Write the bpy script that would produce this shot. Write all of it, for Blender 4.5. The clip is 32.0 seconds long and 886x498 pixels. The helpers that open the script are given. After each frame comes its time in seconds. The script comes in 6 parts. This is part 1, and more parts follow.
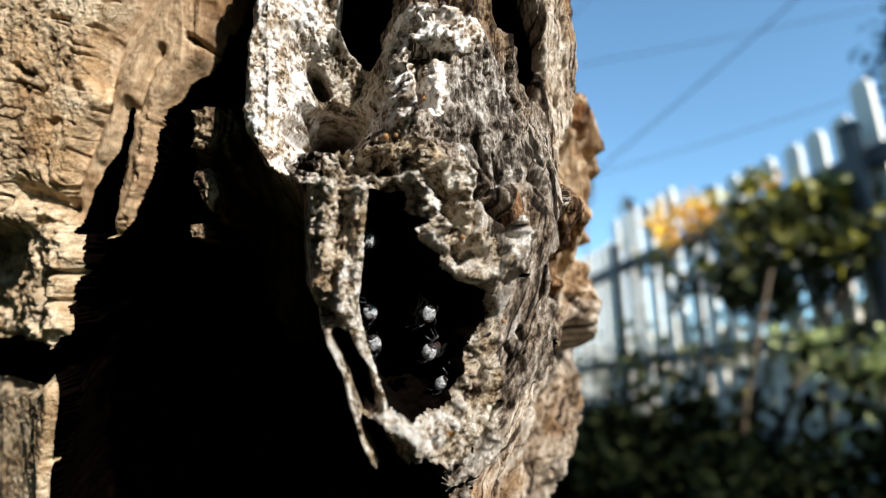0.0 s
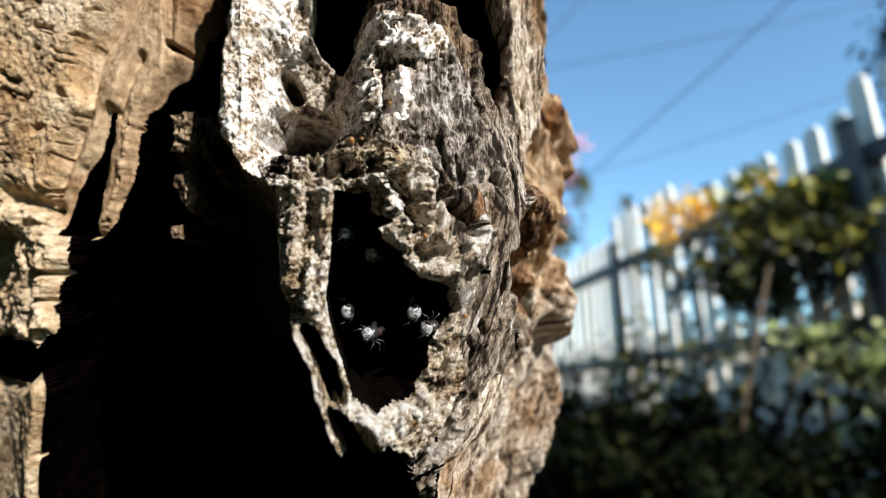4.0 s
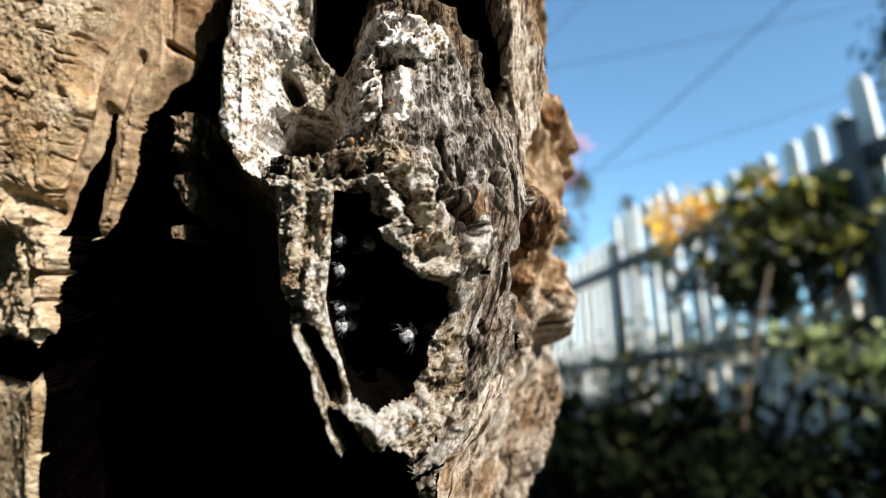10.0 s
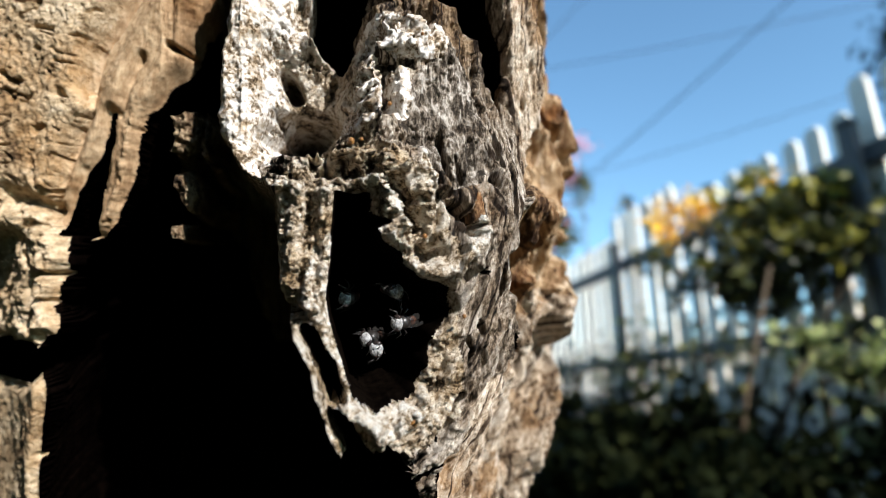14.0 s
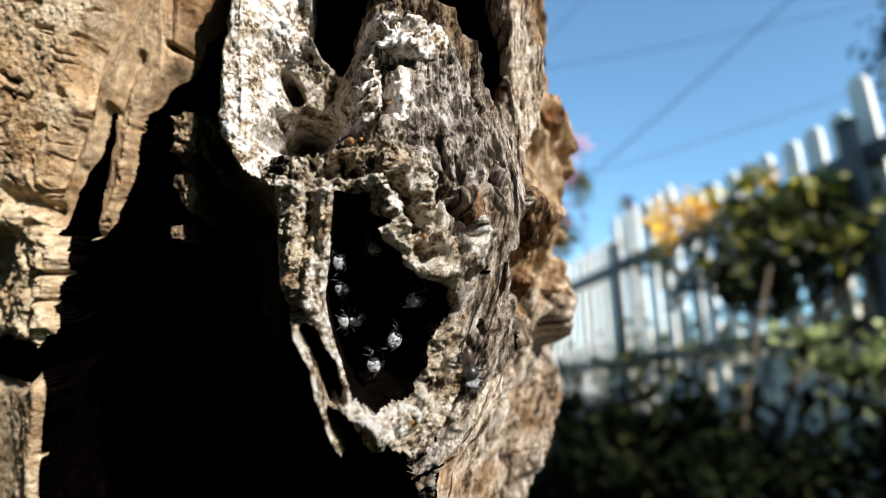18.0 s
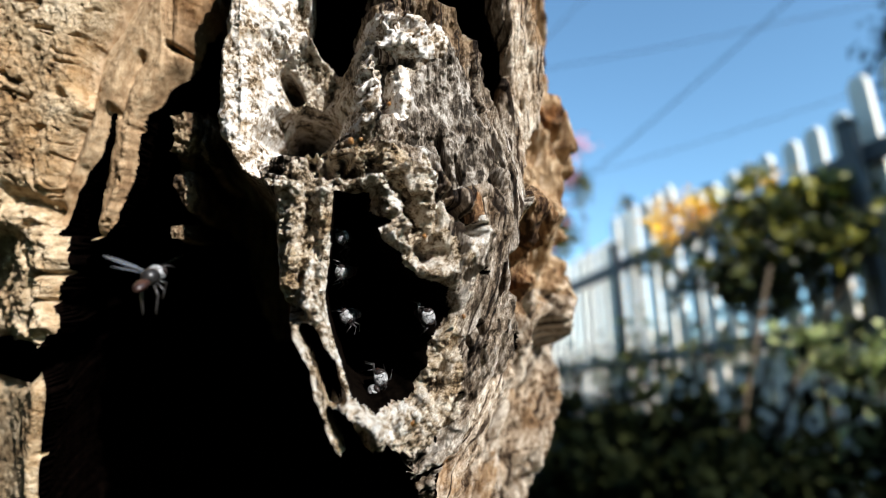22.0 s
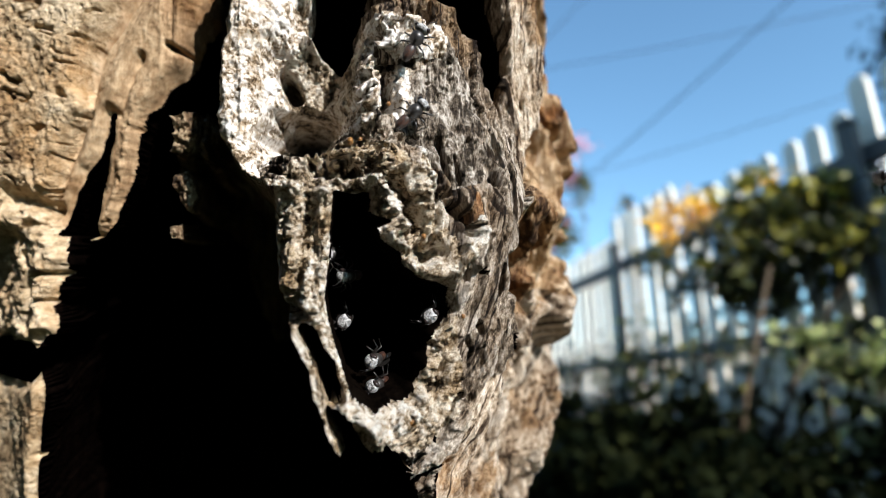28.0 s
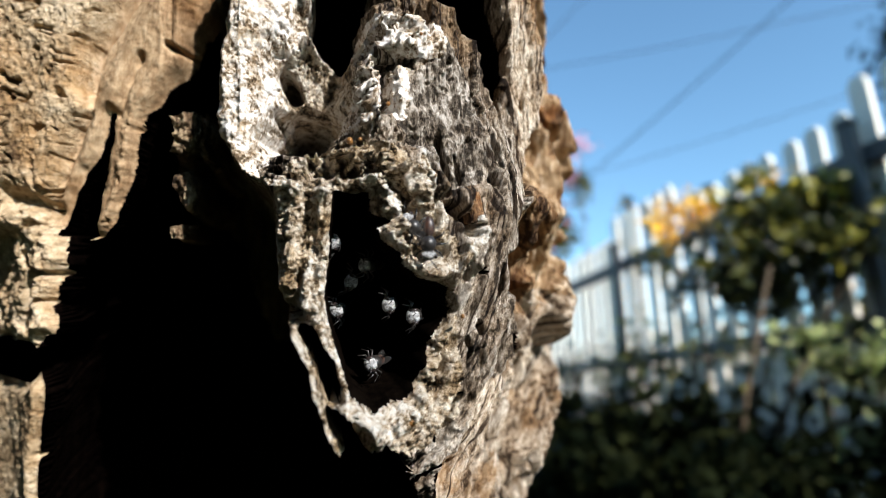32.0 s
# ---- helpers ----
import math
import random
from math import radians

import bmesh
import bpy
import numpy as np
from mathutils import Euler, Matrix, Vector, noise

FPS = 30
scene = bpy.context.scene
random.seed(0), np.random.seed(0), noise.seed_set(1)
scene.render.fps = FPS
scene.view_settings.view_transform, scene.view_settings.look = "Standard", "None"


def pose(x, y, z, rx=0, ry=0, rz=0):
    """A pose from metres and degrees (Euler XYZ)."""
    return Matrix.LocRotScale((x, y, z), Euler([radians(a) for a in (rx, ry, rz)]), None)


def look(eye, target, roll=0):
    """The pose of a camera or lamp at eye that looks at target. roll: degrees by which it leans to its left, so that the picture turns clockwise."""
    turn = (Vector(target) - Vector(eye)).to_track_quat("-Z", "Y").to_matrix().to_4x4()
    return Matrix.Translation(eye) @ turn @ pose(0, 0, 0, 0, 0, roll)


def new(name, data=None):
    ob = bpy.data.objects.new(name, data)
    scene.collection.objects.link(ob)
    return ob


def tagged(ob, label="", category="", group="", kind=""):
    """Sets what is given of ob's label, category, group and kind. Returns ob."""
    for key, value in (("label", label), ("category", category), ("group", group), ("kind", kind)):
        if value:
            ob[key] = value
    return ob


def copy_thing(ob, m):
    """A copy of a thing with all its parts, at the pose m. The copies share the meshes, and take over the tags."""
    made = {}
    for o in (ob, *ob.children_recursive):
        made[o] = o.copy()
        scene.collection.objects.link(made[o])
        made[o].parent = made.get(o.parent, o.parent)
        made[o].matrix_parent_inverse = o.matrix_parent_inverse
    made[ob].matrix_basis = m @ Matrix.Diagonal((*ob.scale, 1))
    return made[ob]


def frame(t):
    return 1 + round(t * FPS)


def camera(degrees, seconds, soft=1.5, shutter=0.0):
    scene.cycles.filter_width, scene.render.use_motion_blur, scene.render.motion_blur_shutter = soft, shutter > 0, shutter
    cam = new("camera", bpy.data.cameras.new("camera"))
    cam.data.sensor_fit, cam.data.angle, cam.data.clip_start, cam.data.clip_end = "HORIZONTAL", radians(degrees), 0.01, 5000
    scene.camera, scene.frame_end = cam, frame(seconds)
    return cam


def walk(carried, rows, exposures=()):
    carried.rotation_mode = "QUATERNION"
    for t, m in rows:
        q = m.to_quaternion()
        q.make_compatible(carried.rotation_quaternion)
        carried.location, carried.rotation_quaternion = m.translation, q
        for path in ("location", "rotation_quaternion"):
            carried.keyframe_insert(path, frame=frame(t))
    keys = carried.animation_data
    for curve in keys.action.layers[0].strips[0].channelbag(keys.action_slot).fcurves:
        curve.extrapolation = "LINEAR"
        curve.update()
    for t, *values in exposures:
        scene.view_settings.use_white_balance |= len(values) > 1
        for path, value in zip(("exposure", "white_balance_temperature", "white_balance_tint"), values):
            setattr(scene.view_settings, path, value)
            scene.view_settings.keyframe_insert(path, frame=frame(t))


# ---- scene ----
cam = camera(78, 32.0, soft=1.0)
cam.data.dof.use_dof = True
cam.data.dof.focus_distance = 0.070
cam.data.dof.aperture_fstop = 15.0
TILT = 16.1
EYE = pose(0, 0, 0.6, 90 + TILT)          # where the camera comes to rest
walk(cam, [
    (0.0, EYE @ pose(-0.0042, 0.0001, -0.0028, 0.05, -0.01, 0.44)),
    (0.5, EYE @ pose(-0.0027, 0.0004, -0.0010, -0.29, -0.25, 0.26)),
    (1.0, EYE @ pose(-0.0022, 0.0003, -0.0011, -0.28, -0.27, 0.22)),
    (1.5, EYE @ pose(-0.0026, 0.0003, -0.0010, -0.27, -0.28, 0.25)),
    (2.0, EYE @ pose(-0.0029, 0.0003, -0.0010, -0.27, -0.28, 0.29)),
    (2.5, EYE @ pose(-0.0028, 0.0003, -0.0009, -0.28, -0.26, 0.29)),
    (3.0, EYE @ pose(-0.0013, 0.0002, -0.0001, -0.14, -0.14, 0.14)),
    (3.5, EYE @ pose(-0.0002, 0.0, -0.0001, -0.05, -0.08, -0.02)),
    (5.5, EYE),
    (32.0, EYE @ pose(0.0002, 0, 0)),
], [(0.0, 0.89, 6050, 3), (32.0, 0.89, 6050, 3)])

# ---- daylight: a low clear sun behind and to the right of the camera ----
SUN_UP, SUN_SIDE = 25.0, 36.0
sun_way = Vector((math.cos(radians(SUN_UP)) * math.sin(radians(SUN_SIDE)),
                  -math.cos(radians(SUN_UP)) * math.cos(radians(SUN_SIDE)), math.sin(radians(SUN_UP))))
sun = new("sun", bpy.data.lights.new("sun", "SUN"))
sun.data.energy, sun.data.angle, sun.data.color = 4.7, radians(0.5), (1.0, 0.885, 0.83)
sun.matrix_world = look(sun_way * 20, (0, 0, 0))
world = bpy.data.worlds.new("world")
scene.world = world
world.use_nodes = True
wn = world.node_tree.nodes
sky = wn.new("ShaderNodeTexSky")
sky.sky_type, sky.sun_disc = "NISHITA", False
sky.ozone_density, sky.dust_density = 2.5, 0.0
sky.sun_elevation, sky.sun_rotation = radians(SUN_UP), radians(180 - SUN_SIDE)
air = wn.new("ShaderNodeMix")
air.data_type, air.blend_type = "RGBA", "MULTIPLY"
air.inputs[0].default_value = 1.0
air.inputs[7].default_value = (0.93, 1.0, 0.95, 1)
world.node_tree.links.new(sky.outputs[0], air.inputs[6])
world.node_tree.links.new(air.outputs[2], wn["Background"].inputs[0])
wn["Background"].inputs[1].default_value = 0.15


# ---- materials ----
def mat(name, stops, rough=0.8, scale=40.0, stretch=(1, 1, 1), bump=0.4, bump_scale=300.0, metal=0.0,
        fine=0.5, grit=0.0002, coat=0.0, spec=0.3, island=False, stain=None, stain_scale=45.0, fibres=False):
    """A mottled surface: colour stops over two scales of noise, with fine relief."""
    m = bpy.data.materials.new(name)
    m.use_nodes = True
    n, l = m.node_tree.nodes, m.node_tree.links
    b = n["Principled BSDF"]
    tc = n.new("ShaderNodeTexCoord")
    mp = n.new("ShaderNodeMapping")
    mp.inputs["Scale"].default_value = stretch
    l.new(tc.outputs["UV" if fibres else "Object"], mp.inputs[0])
    a = n.new("ShaderNodeTexNoise")
    a.inputs["Scale"].default_value, a.inputs["Detail"].default_value, a.inputs["Roughness"].default_value = scale, 6, 0.65
    l.new(mp.outputs[0], a.inputs["Vector"])
    c = n.new("ShaderNodeTexNoise")
    c.inputs["Scale"].default_value, c.inputs["Detail"].default_value, c.inputs["Roughness"].default_value = bump_scale, 5, 0.7
    if fibres:                              # the grit under the fibres runs every way
        squash = n.new("ShaderNodeMapping")
        squash.inputs["Scale"].default_value = (1, 1, 0.45)
        l.new(tc.outputs["Object"], squash.inputs[0])
        l.new(squash.outputs[0], c.inputs["Vector"])
    else:
        l.new(mp.outputs[0], c.inputs["Vector"])
    mix = n.new("ShaderNodeMix")
    mix.inputs[0].default_value = fine
    l.new(a.outputs[0], mix.inputs[2])
    l.new(c.outputs[0], mix.inputs[3])
    fac = mix.outputs[0]
    if island:
        g = n.new("ShaderNodeNewGeometry")
        mi = n.new("ShaderNodeMix")
        mi.inputs[0].default_value = 0.6
        l.new(fac, mi.inputs[2])
        l.new(g.outputs["Random Per Island"], mi.inputs[3])
        fac = mi.outputs[0]
    r = n.new("ShaderNodeValToRGB")
    while len(r.color_ramp.elements) < len(stops):
        r.color_ramp.elements.new(0.5)
    for e, (p, col) in zip(r.color_ramp.elements, stops):
        e.position, e.color = p, (*col, 1)
    l.new(fac, r.inputs[0])
    colour = r.outputs[0]
    if stain:
        sn = n.new("ShaderNodeTexNoise")
        sn.inputs["Scale"].default_value, sn.inputs["Detail"].default_value, sn.inputs["Roughness"].default_value = stain_scale, 7, 0.7
        l.new(tc.outputs["Object"], sn.inputs["Vector"])
        sr = n.new("ShaderNodeMapRange")
        sr.inputs["From Min"].default_value, sr.inputs["From Max"].default_value = 0.50, 0.62
        l.new(sn.outputs[0], sr.inputs["Value"])
        sm = n.new("ShaderNodeMix")
        sm.data_type, sm.blend_type = "RGBA", "MULTIPLY"
        sm.inputs[7].default_value = (*stain, 1)
        l.new(sr.outputs[0], sm.inputs[0])
        l.new(colour, sm.inputs[6])
        colour = sm.outputs[2]
    if fibres:                              # thin dark checks that follow the grain
        split = n.new("ShaderNodeMapping")
        split.inputs["Scale"].default_value = (1, 0.06, 1)
        l.new(tc.outputs["UV"], split.inputs[0])
        cn = n.new("ShaderNodeTexNoise")
        cn.inputs["Scale"].default_value, cn.inputs["Detail"].default_value, cn.inputs["Roughness"].default_value = 300, 4, 0.6
        l.new(split.outputs[0], cn.inputs["Vector"])
        off = n.new("ShaderNodeMath")
        off.operation = "SUBTRACT"
        off.inputs[1].default_value = 0.47
        l.new(cn.outputs[0], off.inputs[0])
        near = n.new("ShaderNodeMath")
        near.operation = "ABSOLUTE"
        l.new(off.outputs[0], near.inputs[0])
        cr = n.new("ShaderNodeMapRange")
        cr.inputs["From Min"].default_value, cr.inputs["From Max"].default_value = 0.024, 0.009
        l.new(near.outputs[0], cr.inputs["Value"])
        cm = n.new("ShaderNodeMix")
        cm.data_type, cm.blend_type = "RGBA", "MULTIPLY"
        cm.inputs[7].default_value = (0.10, 0.075, 0.055, 1)
        l.new(cr.outputs[0], cm.inputs[0])
        l.new(colour, cm.inputs[6])
        colour = cm.outputs[2]
    l.new(colour, b.inputs["Base Color"])
    b.inputs["Roughness"].default_value, b.inputs["Metallic"].default_value = rough, metal
    b.inputs["Specular IOR Level"].default_value, b.inputs["Coat Weight"].default_value = spec, coat
    if bump:
        bp = n.new("ShaderNodeBump")
        bp.inputs["Strength"].default_value, bp.inputs["Distance"].default_value = bump, grit
        l.new(c.outputs[0], bp.inputs["Height"])
        l.new(bp.outputs[0], b.inputs["Normal"])
    return m


FIB = (1, 1, 0.22)
crust_mat = mat("pale_crust", [(0.42, (0.08, 0.055, 0.03)), (0.46, (0.34, 0.27, 0.19)), (0.50, (0.64, 0.59, 0.53)), (0.57, (0.80, 0.78, 0.75))], 0.9, 300, bump=0.7, bump_scale=1300, grit=0.0004, stain=(0.58, 0.49, 0.37), stain_scale=230)
mound_mat = mat("weathered_wood", [(0.42, (0.05, 0.036, 0.023)), (0.475, (0.28, 0.215, 0.15)), (0.52, (0.56, 0.475, 0.375)), (0.57, (0.82, 0.74, 0.64))], 0.9, 700, (1, 0.09, 1), bump=1.0, bump_scale=1500, grit=0.0020, stain=(0.52, 0.41, 0.29), stain_scale=60, fibres=True)
lip_mat = mat("worn_lip", [(0.42, (0.12, 0.08, 0.04)), (0.455, (0.44, 0.34, 0.22)), (0.50, (0.70, 0.61, 0.49)), (0.56, (0.86, 0.82, 0.74))], 0.85, 300, bump=1.0, bump_scale=1200, grit=0.0015)
flank_mat = mat("pale_flank", [(0.42, (0.07, 0.042, 0.022)), (0.465, (0.42, 0.315, 0.21)), (0.52, (0.68, 0.57, 0.44)), (0.58, (0.86, 0.78, 0.66))], 0.85, 420, (1, 0.09, 1), bump=1.0, bump_scale=1000, grit=0.0018, stain=(0.55, 0.42, 0.29), stain_scale=70, fibres=True)
plate_mat = mat("plate_wood", [(0.435, (0.04, 0.030, 0.020)), (0.475, (0.17, 0.135, 0.10)), (0.525, (0.33, 0.285, 0.23)), (0.58, (0.68, 0.62, 0.55))], 0.85, 300, (1, 1, 0.45), bump=1.0, bump_scale=1200, grit=0.0018, stain=(0.5, 0.42, 0.33), stain_scale=80)
rim_mat = mat("resin_rim", [(0.42, (0.05, 0.034, 0.018)), (0.46, (0.34, 0.25, 0.15)), (0.505, (0.65, 0.55, 0.42)), (0.57, (0.86, 0.80, 0.70))], 0.85, 260, bump=1.0, bump_scale=1100, grit=0.0018, stain=(0.86, 0.76, 0.60), stain_scale=90)
sap_mat = mat("tan_sapwood", [(0.40, (0.10, 0.06, 0.028)), (0.45, (0.33, 0.235, 0.13)), (0.52, (0.51, 0.39, 0.245)), (0.60, (0.65, 0.53, 0.37))], 0.85, 90, (1, 1, 1.3), bump=0.9, bump_scale=750, grit=0.0009, stain=(0.74, 0.60, 0.44), stain_scale=38)
smooth_sap_mat = mat("brown_sapwood", [(0.36, (0.20, 0.12, 0.06)), (0.46, (0.31, 0.205, 0.11)), (0.54, (0.44, 0.315, 0.185)), (0.62, (0.57, 0.435, 0.285))], 0.75, 60, (1, 1, 0.5), bump=0.7, bump_scale=900, grit=0.0004, stain=(0.66, 0.52, 0.38), stain_scale=30)
bulge_mat = mat("brown_wood", [(0.42, (0.05, 0.024, 0.010)), (0.475, (0.26, 0.155, 0.075)), (0.535, (0.52, 0.37, 0.215)), (0.60, (0.80, 0.68, 0.52))], 0.85, 120, FIB, bump=1.0, bump_scale=600, grit=0.0018, stain=(0.45, 0.28, 0.14), stain_scale=60)
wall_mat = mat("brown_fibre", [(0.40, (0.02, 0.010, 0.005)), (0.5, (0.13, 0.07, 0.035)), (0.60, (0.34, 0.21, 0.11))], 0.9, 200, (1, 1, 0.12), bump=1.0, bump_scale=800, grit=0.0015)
shred_mat = mat("shred_wood", [(0.42, (0.02, 0.012, 0.006)), (0.49, (0.15, 0.095, 0.05)), (0.57, (0.46, 0.35, 0.22))], 0.9, 260, (1, 1, 0.5), bump=1.0, bump_scale=900, grit=0.0015)
# near-black albedo stands in for the shade in the gully and cracks
gully_shade_mat = mat("gully_shade", [(0.38, (0.001, 0.0007, 0.0005)), (0.5, (0.002, 0.0012, 0.001)), (0.66, (0.005, 0.003, 0.002))], 0.95, 150, FIB, bump=0.6, bump_scale=600, spec=0.0)
# wood inside the openings coloured near black to carry their shade
cavity_shade_mat = mat("cavity_shade", [(0.4, (0.0015, 0.001, 0.0008)), (0.65, (0.005, 0.0035, 0.0025))], 0.95, 300, bump_scale=900, spec=0.0)
bark_mat = mat("trunk_bark", [(0.35, (0.06, 0.04, 0.025)), (0.5, (0.22, 0.15, 0.09)), (0.66, (0.42, 0.32, 0.21))], 0.9, 30, (1, 1, 0.3), bump_scale=220, grit=0.001)


# ---- small building helpers ----
def mesh_from(name, verts, faces, material, smooth=True):
    me = bpy.data.meshes.new(name)
    me.from_pydata([tuple(v) for v in verts], [], [tuple(f) for f in faces])
    if smooth:
        me.polygons.foreach_set("use_smooth", [True] * len(me.polygons))
    if material:
        me.materials.append(material)
    me.update()
    return me


def part(name, bm, material, parent, label="", smooth=True):
    """One bmesh (or ready mesh) as one mesh object under a thing or a part."""
    if isinstance(bm, bpy.types.Mesh):
        me = bm
    else:
        me = bpy.data.meshes.new(name)
        bm.to_mesh(me)
        bm.free()
        me.materials.append(material)
        if smooth:
            me.polygons.foreach_set("use_smooth", [True] * len(me.polygons))
    ob = new(name, me)
    ob.parent = parent
    if label:
        tagged(ob, label)
    return ob


def thing(name, m, label, category, group="", kind=""):
    ob = new(name)
    ob.empty_display_size = 0.01
    ob.matrix_world = m
    return tagged(ob, label, category, group, kind)


def grid_mesh(name, keep, pos, material, grain=None):
    """The faces of a vertex grid that keep marks, as a mesh of their own; grain gives each vertex its place across and along the fibres."""
    rows, cols = pos.shape[:2]
    r, c = np.nonzero(keep)
    q = np.stack([r * cols + c, r * cols + (c + 1) % cols, (r + 1) * cols + (c + 1) % cols, (r + 1) * cols + c], 1)
    corners = q
    used, q = np.unique(q, return_inverse=True)
    q = q.reshape(-1, 4)
    me = bpy.data.meshes.new(name)
    me.vertices.add(len(used))
    me.vertices.foreach_set("co", pos.reshape(-1, 3)[used].astype(np.float32).ravel())
    me.loops.add(q.size)
    me.loops.foreach_set("vertex_index", q.astype(np.int32).ravel())
    me.polygons.add(len(q))
    me.polygons.foreach_set("loop_start", np.arange(0, q.size, 4, dtype=np.int32))
    me.polygons.foreach_set("use_smooth", np.ones(len(q), bool))
    if grain is not None:
        layer = me.uv_layers.new(name="grain")
        layer.data.foreach_set("uv", grain.reshape(-1, 2)[corners.ravel()].astype(np.float32).ravel())
    me.update(calc_edges=True)
    me.validate()
    me.materials.append(material)
    return me


# ---- noise and relief on the trunk's skin: u round it, v along it, both in millimetres ----
LATTICE = np.random.RandomState(7).random_sample((256, 256)).astype(np.float32)


def value_noise(u, v, seed):
    iu, iv = np.floor(u).astype(np.int32), np.floor(v).astype(np.int32)
    fu, fv = u - iu, v - iv
    fu, fv = fu * fu * (3 - 2 * fu), fv * fv * (3 - 2 * fv)
    a0, b0 = (iu + seed * 37) & 255, (iv + seed * 91) & 255
    a1, b1 = (a0 + 1) & 255, (b0 + 1) & 255
    low = LATTICE[a0, b0] * (1 - fu) + LATTICE[a1, b0] * fu
    return low + (LATTICE[a0, b1] * (1 - fu) + LATTICE[a1, b1] * fu - low) * fv


def fbm(u, v, size_u, size_v, octaves, seed, gain=0.55):
    """Noise from -1 to 1 with grains of size_u by size_v millimetres."""
    total, amp, norm = 0.0, 1.0, 0.0
    even = 0.55 < size_u / size_v < 1.8
    for o in range(octaves):
        k = 2.0 ** o
        if even:                                  # turn each octave, so that no lattice shows
            u, v = 0.80 * u + 0.60 * v, 0.80 * v - 0.60 * u
        total = total + amp * (2 * value_noise(u * k / size_u + 17.3 * o, v * k / size_v + 5.1 * o, seed + o) - 1)
        norm += amp
        amp *= gain
    return total / norm


def ridged(u, v, size_u, size_v, octaves, seed):
    """Sharp crests: 1 on a crest, 0 in a furrow."""
    total, amp, norm = 0.0, 1.0, 0.0
    for o in range(octaves):
        k = 2.0 ** o
        total = total + amp * (1 - np.abs(2 * value_noise(u * k / size_u + 3.7 * o, v * k / size_v, seed + o) - 1))
        norm += amp
        amp *= 0.5
    return total / norm


def step(a, b, x):
    t = np.clip((x - a) / (b - a), 0, 1)
    return t * t * (3 - 2 * t)


def to_line(line, u, v):
    """Distance to a line of points, and how far along it (0 to 1) the nearest place is."""
    best, along = np.full(u.shape, 1e9), np.zeros(u.shape)
    n = len(line) - 1
    for i in range(n):
        (a, b), (c, d) = line[i], line[i + 1]
        k = np.clip(((u - a) * (c - a) + (v - b) * (d - b)) / max((c - a) ** 2 + (d - b) ** 2, 1e-9), 0, 1)
        q = np.hypot(u - a - k * (c - a), v - b - k * (d - b))
        along = np.where(q < best, (i + k) / n, along)
        best = np.minimum(best, q)
    return best, along


def to_patch(outline, u, v):
    """Signed distance to a closed outline: negative inside."""
    dist, _ = to_line(outline + outline[:1], u, v)
    inside = np.zeros(u.shape, bool)
    for (a, b), (c, d) in zip(outline, outline[1:] + outline[:1]):
        if b != d:
            inside ^= ((b > v) != (d > v)) & (u < (c - a) * (v - b) / (d - b) + a)
    return np.where(inside, -dist, dist)


# ---- the leaning trunk: its skin is a radius (mm) round the axis, with the nest mound standing proud ----
AXIS_X, AXIS_Z, FOOT = -45.0, 200.0, 700.0
MOUND = [(15.7, 45.9), (15.8, 27.9), (15.4, 21.9), (16.1, 14.7), (19.1, 9.8), (21.4, 8.2), (23.1, 6.8), (23.2, 2.8), (23.8, -4.0), (25.0, -7.7), (25.7, -11.0), (26.7, -13.8), (27.4, -16.4), (27.7, -19.0), (28.4, -21.1), (29.3, -22.4), (32.0, -22.4), (33.3, -21.7), (35.5, -22.9), (36.8, -25.2), (37.7, -28.8), (39.0, -37.4), (38.5, -59.1), (39.4, -59.4), (40.4, -30.3), (41.3, -28.0), (42.5, -23.8), (44.0, -20.9), (45.2, -18.3), (46.5, -15.9), (48.7, -12.8), (49.5, -8.7), (49.5, -5.8), (49.4, -0.7), (51.0, 3.9), (56.7, 11.8), (59.2, 17.1), (61.5, 19.7), (62.1, 25.7), (60.9, 37.9), (60.4, 49.8)]
ENTRANCE = [(29.5, 6.4), (32.8, 6.6), (33.1, 4.1), (34.7, 3.2), (33.5, 2.4), (33.8, 1.0), (35.3, -0.3), (36.3, -2.1), (37.8, -3.6), (40.8, -4.6), (41.3, -7.5), (40.5, -9.2), (39.5, -10.4), (38.7, -12.6), (37.9, -14.3), (37.2, -15.8), (36.5, -16.8), (34.9, -17.2), (33.2, -17.8), (32.0, -16.7), (31.0, -15.9), (30.5, -13.8), (29.9, -11.2), (29.3, -8.4), (28.7, -5.7), (28.9, -2.8), (29.1, 1.5)]
SAPWOOD = [(-54.5, 66.3), (18.7, 59.8), (12.2, 41.6), (10.1, 36.2), (7.6, 32.5), (6.0, 29.3), (3.2, 25.7), (1.1, 22.9), (-0.9, 20.7), (-2.1, 17.7), (-3.0, 13.7), (-4.4, 9.8), (-5.8, 6.1), (-7.4, 3.4), (-9.8, 2.0), (-12.1, 0.6), (-12.4, 2.7), (-11.9, 5.4), (-10.7, 9.8), (-9.8, 13.3), (-8.2, 18.1), (-7.3, 20.9), (-8.0, 18.8), (-9.8, 14.6), (-11.9, 12.0), (-14.4, 8.1), (-16.1, 5.0), (-17.0, 2.6), (-15.0, 2.2), (-14.6, 0.1), (-14.6, -2.6), (-16.1, -4.3), (-16.7, -7.0), (-17.4, -9.2), (-16.3, -11.9), (-17.1, -13.7), (-20.3, -14.4), (-20.3, -16.0), (-22.1, -16.4), (-25.4, -15.5), (-29.1, -15.9), (-54.5, -16.9)]
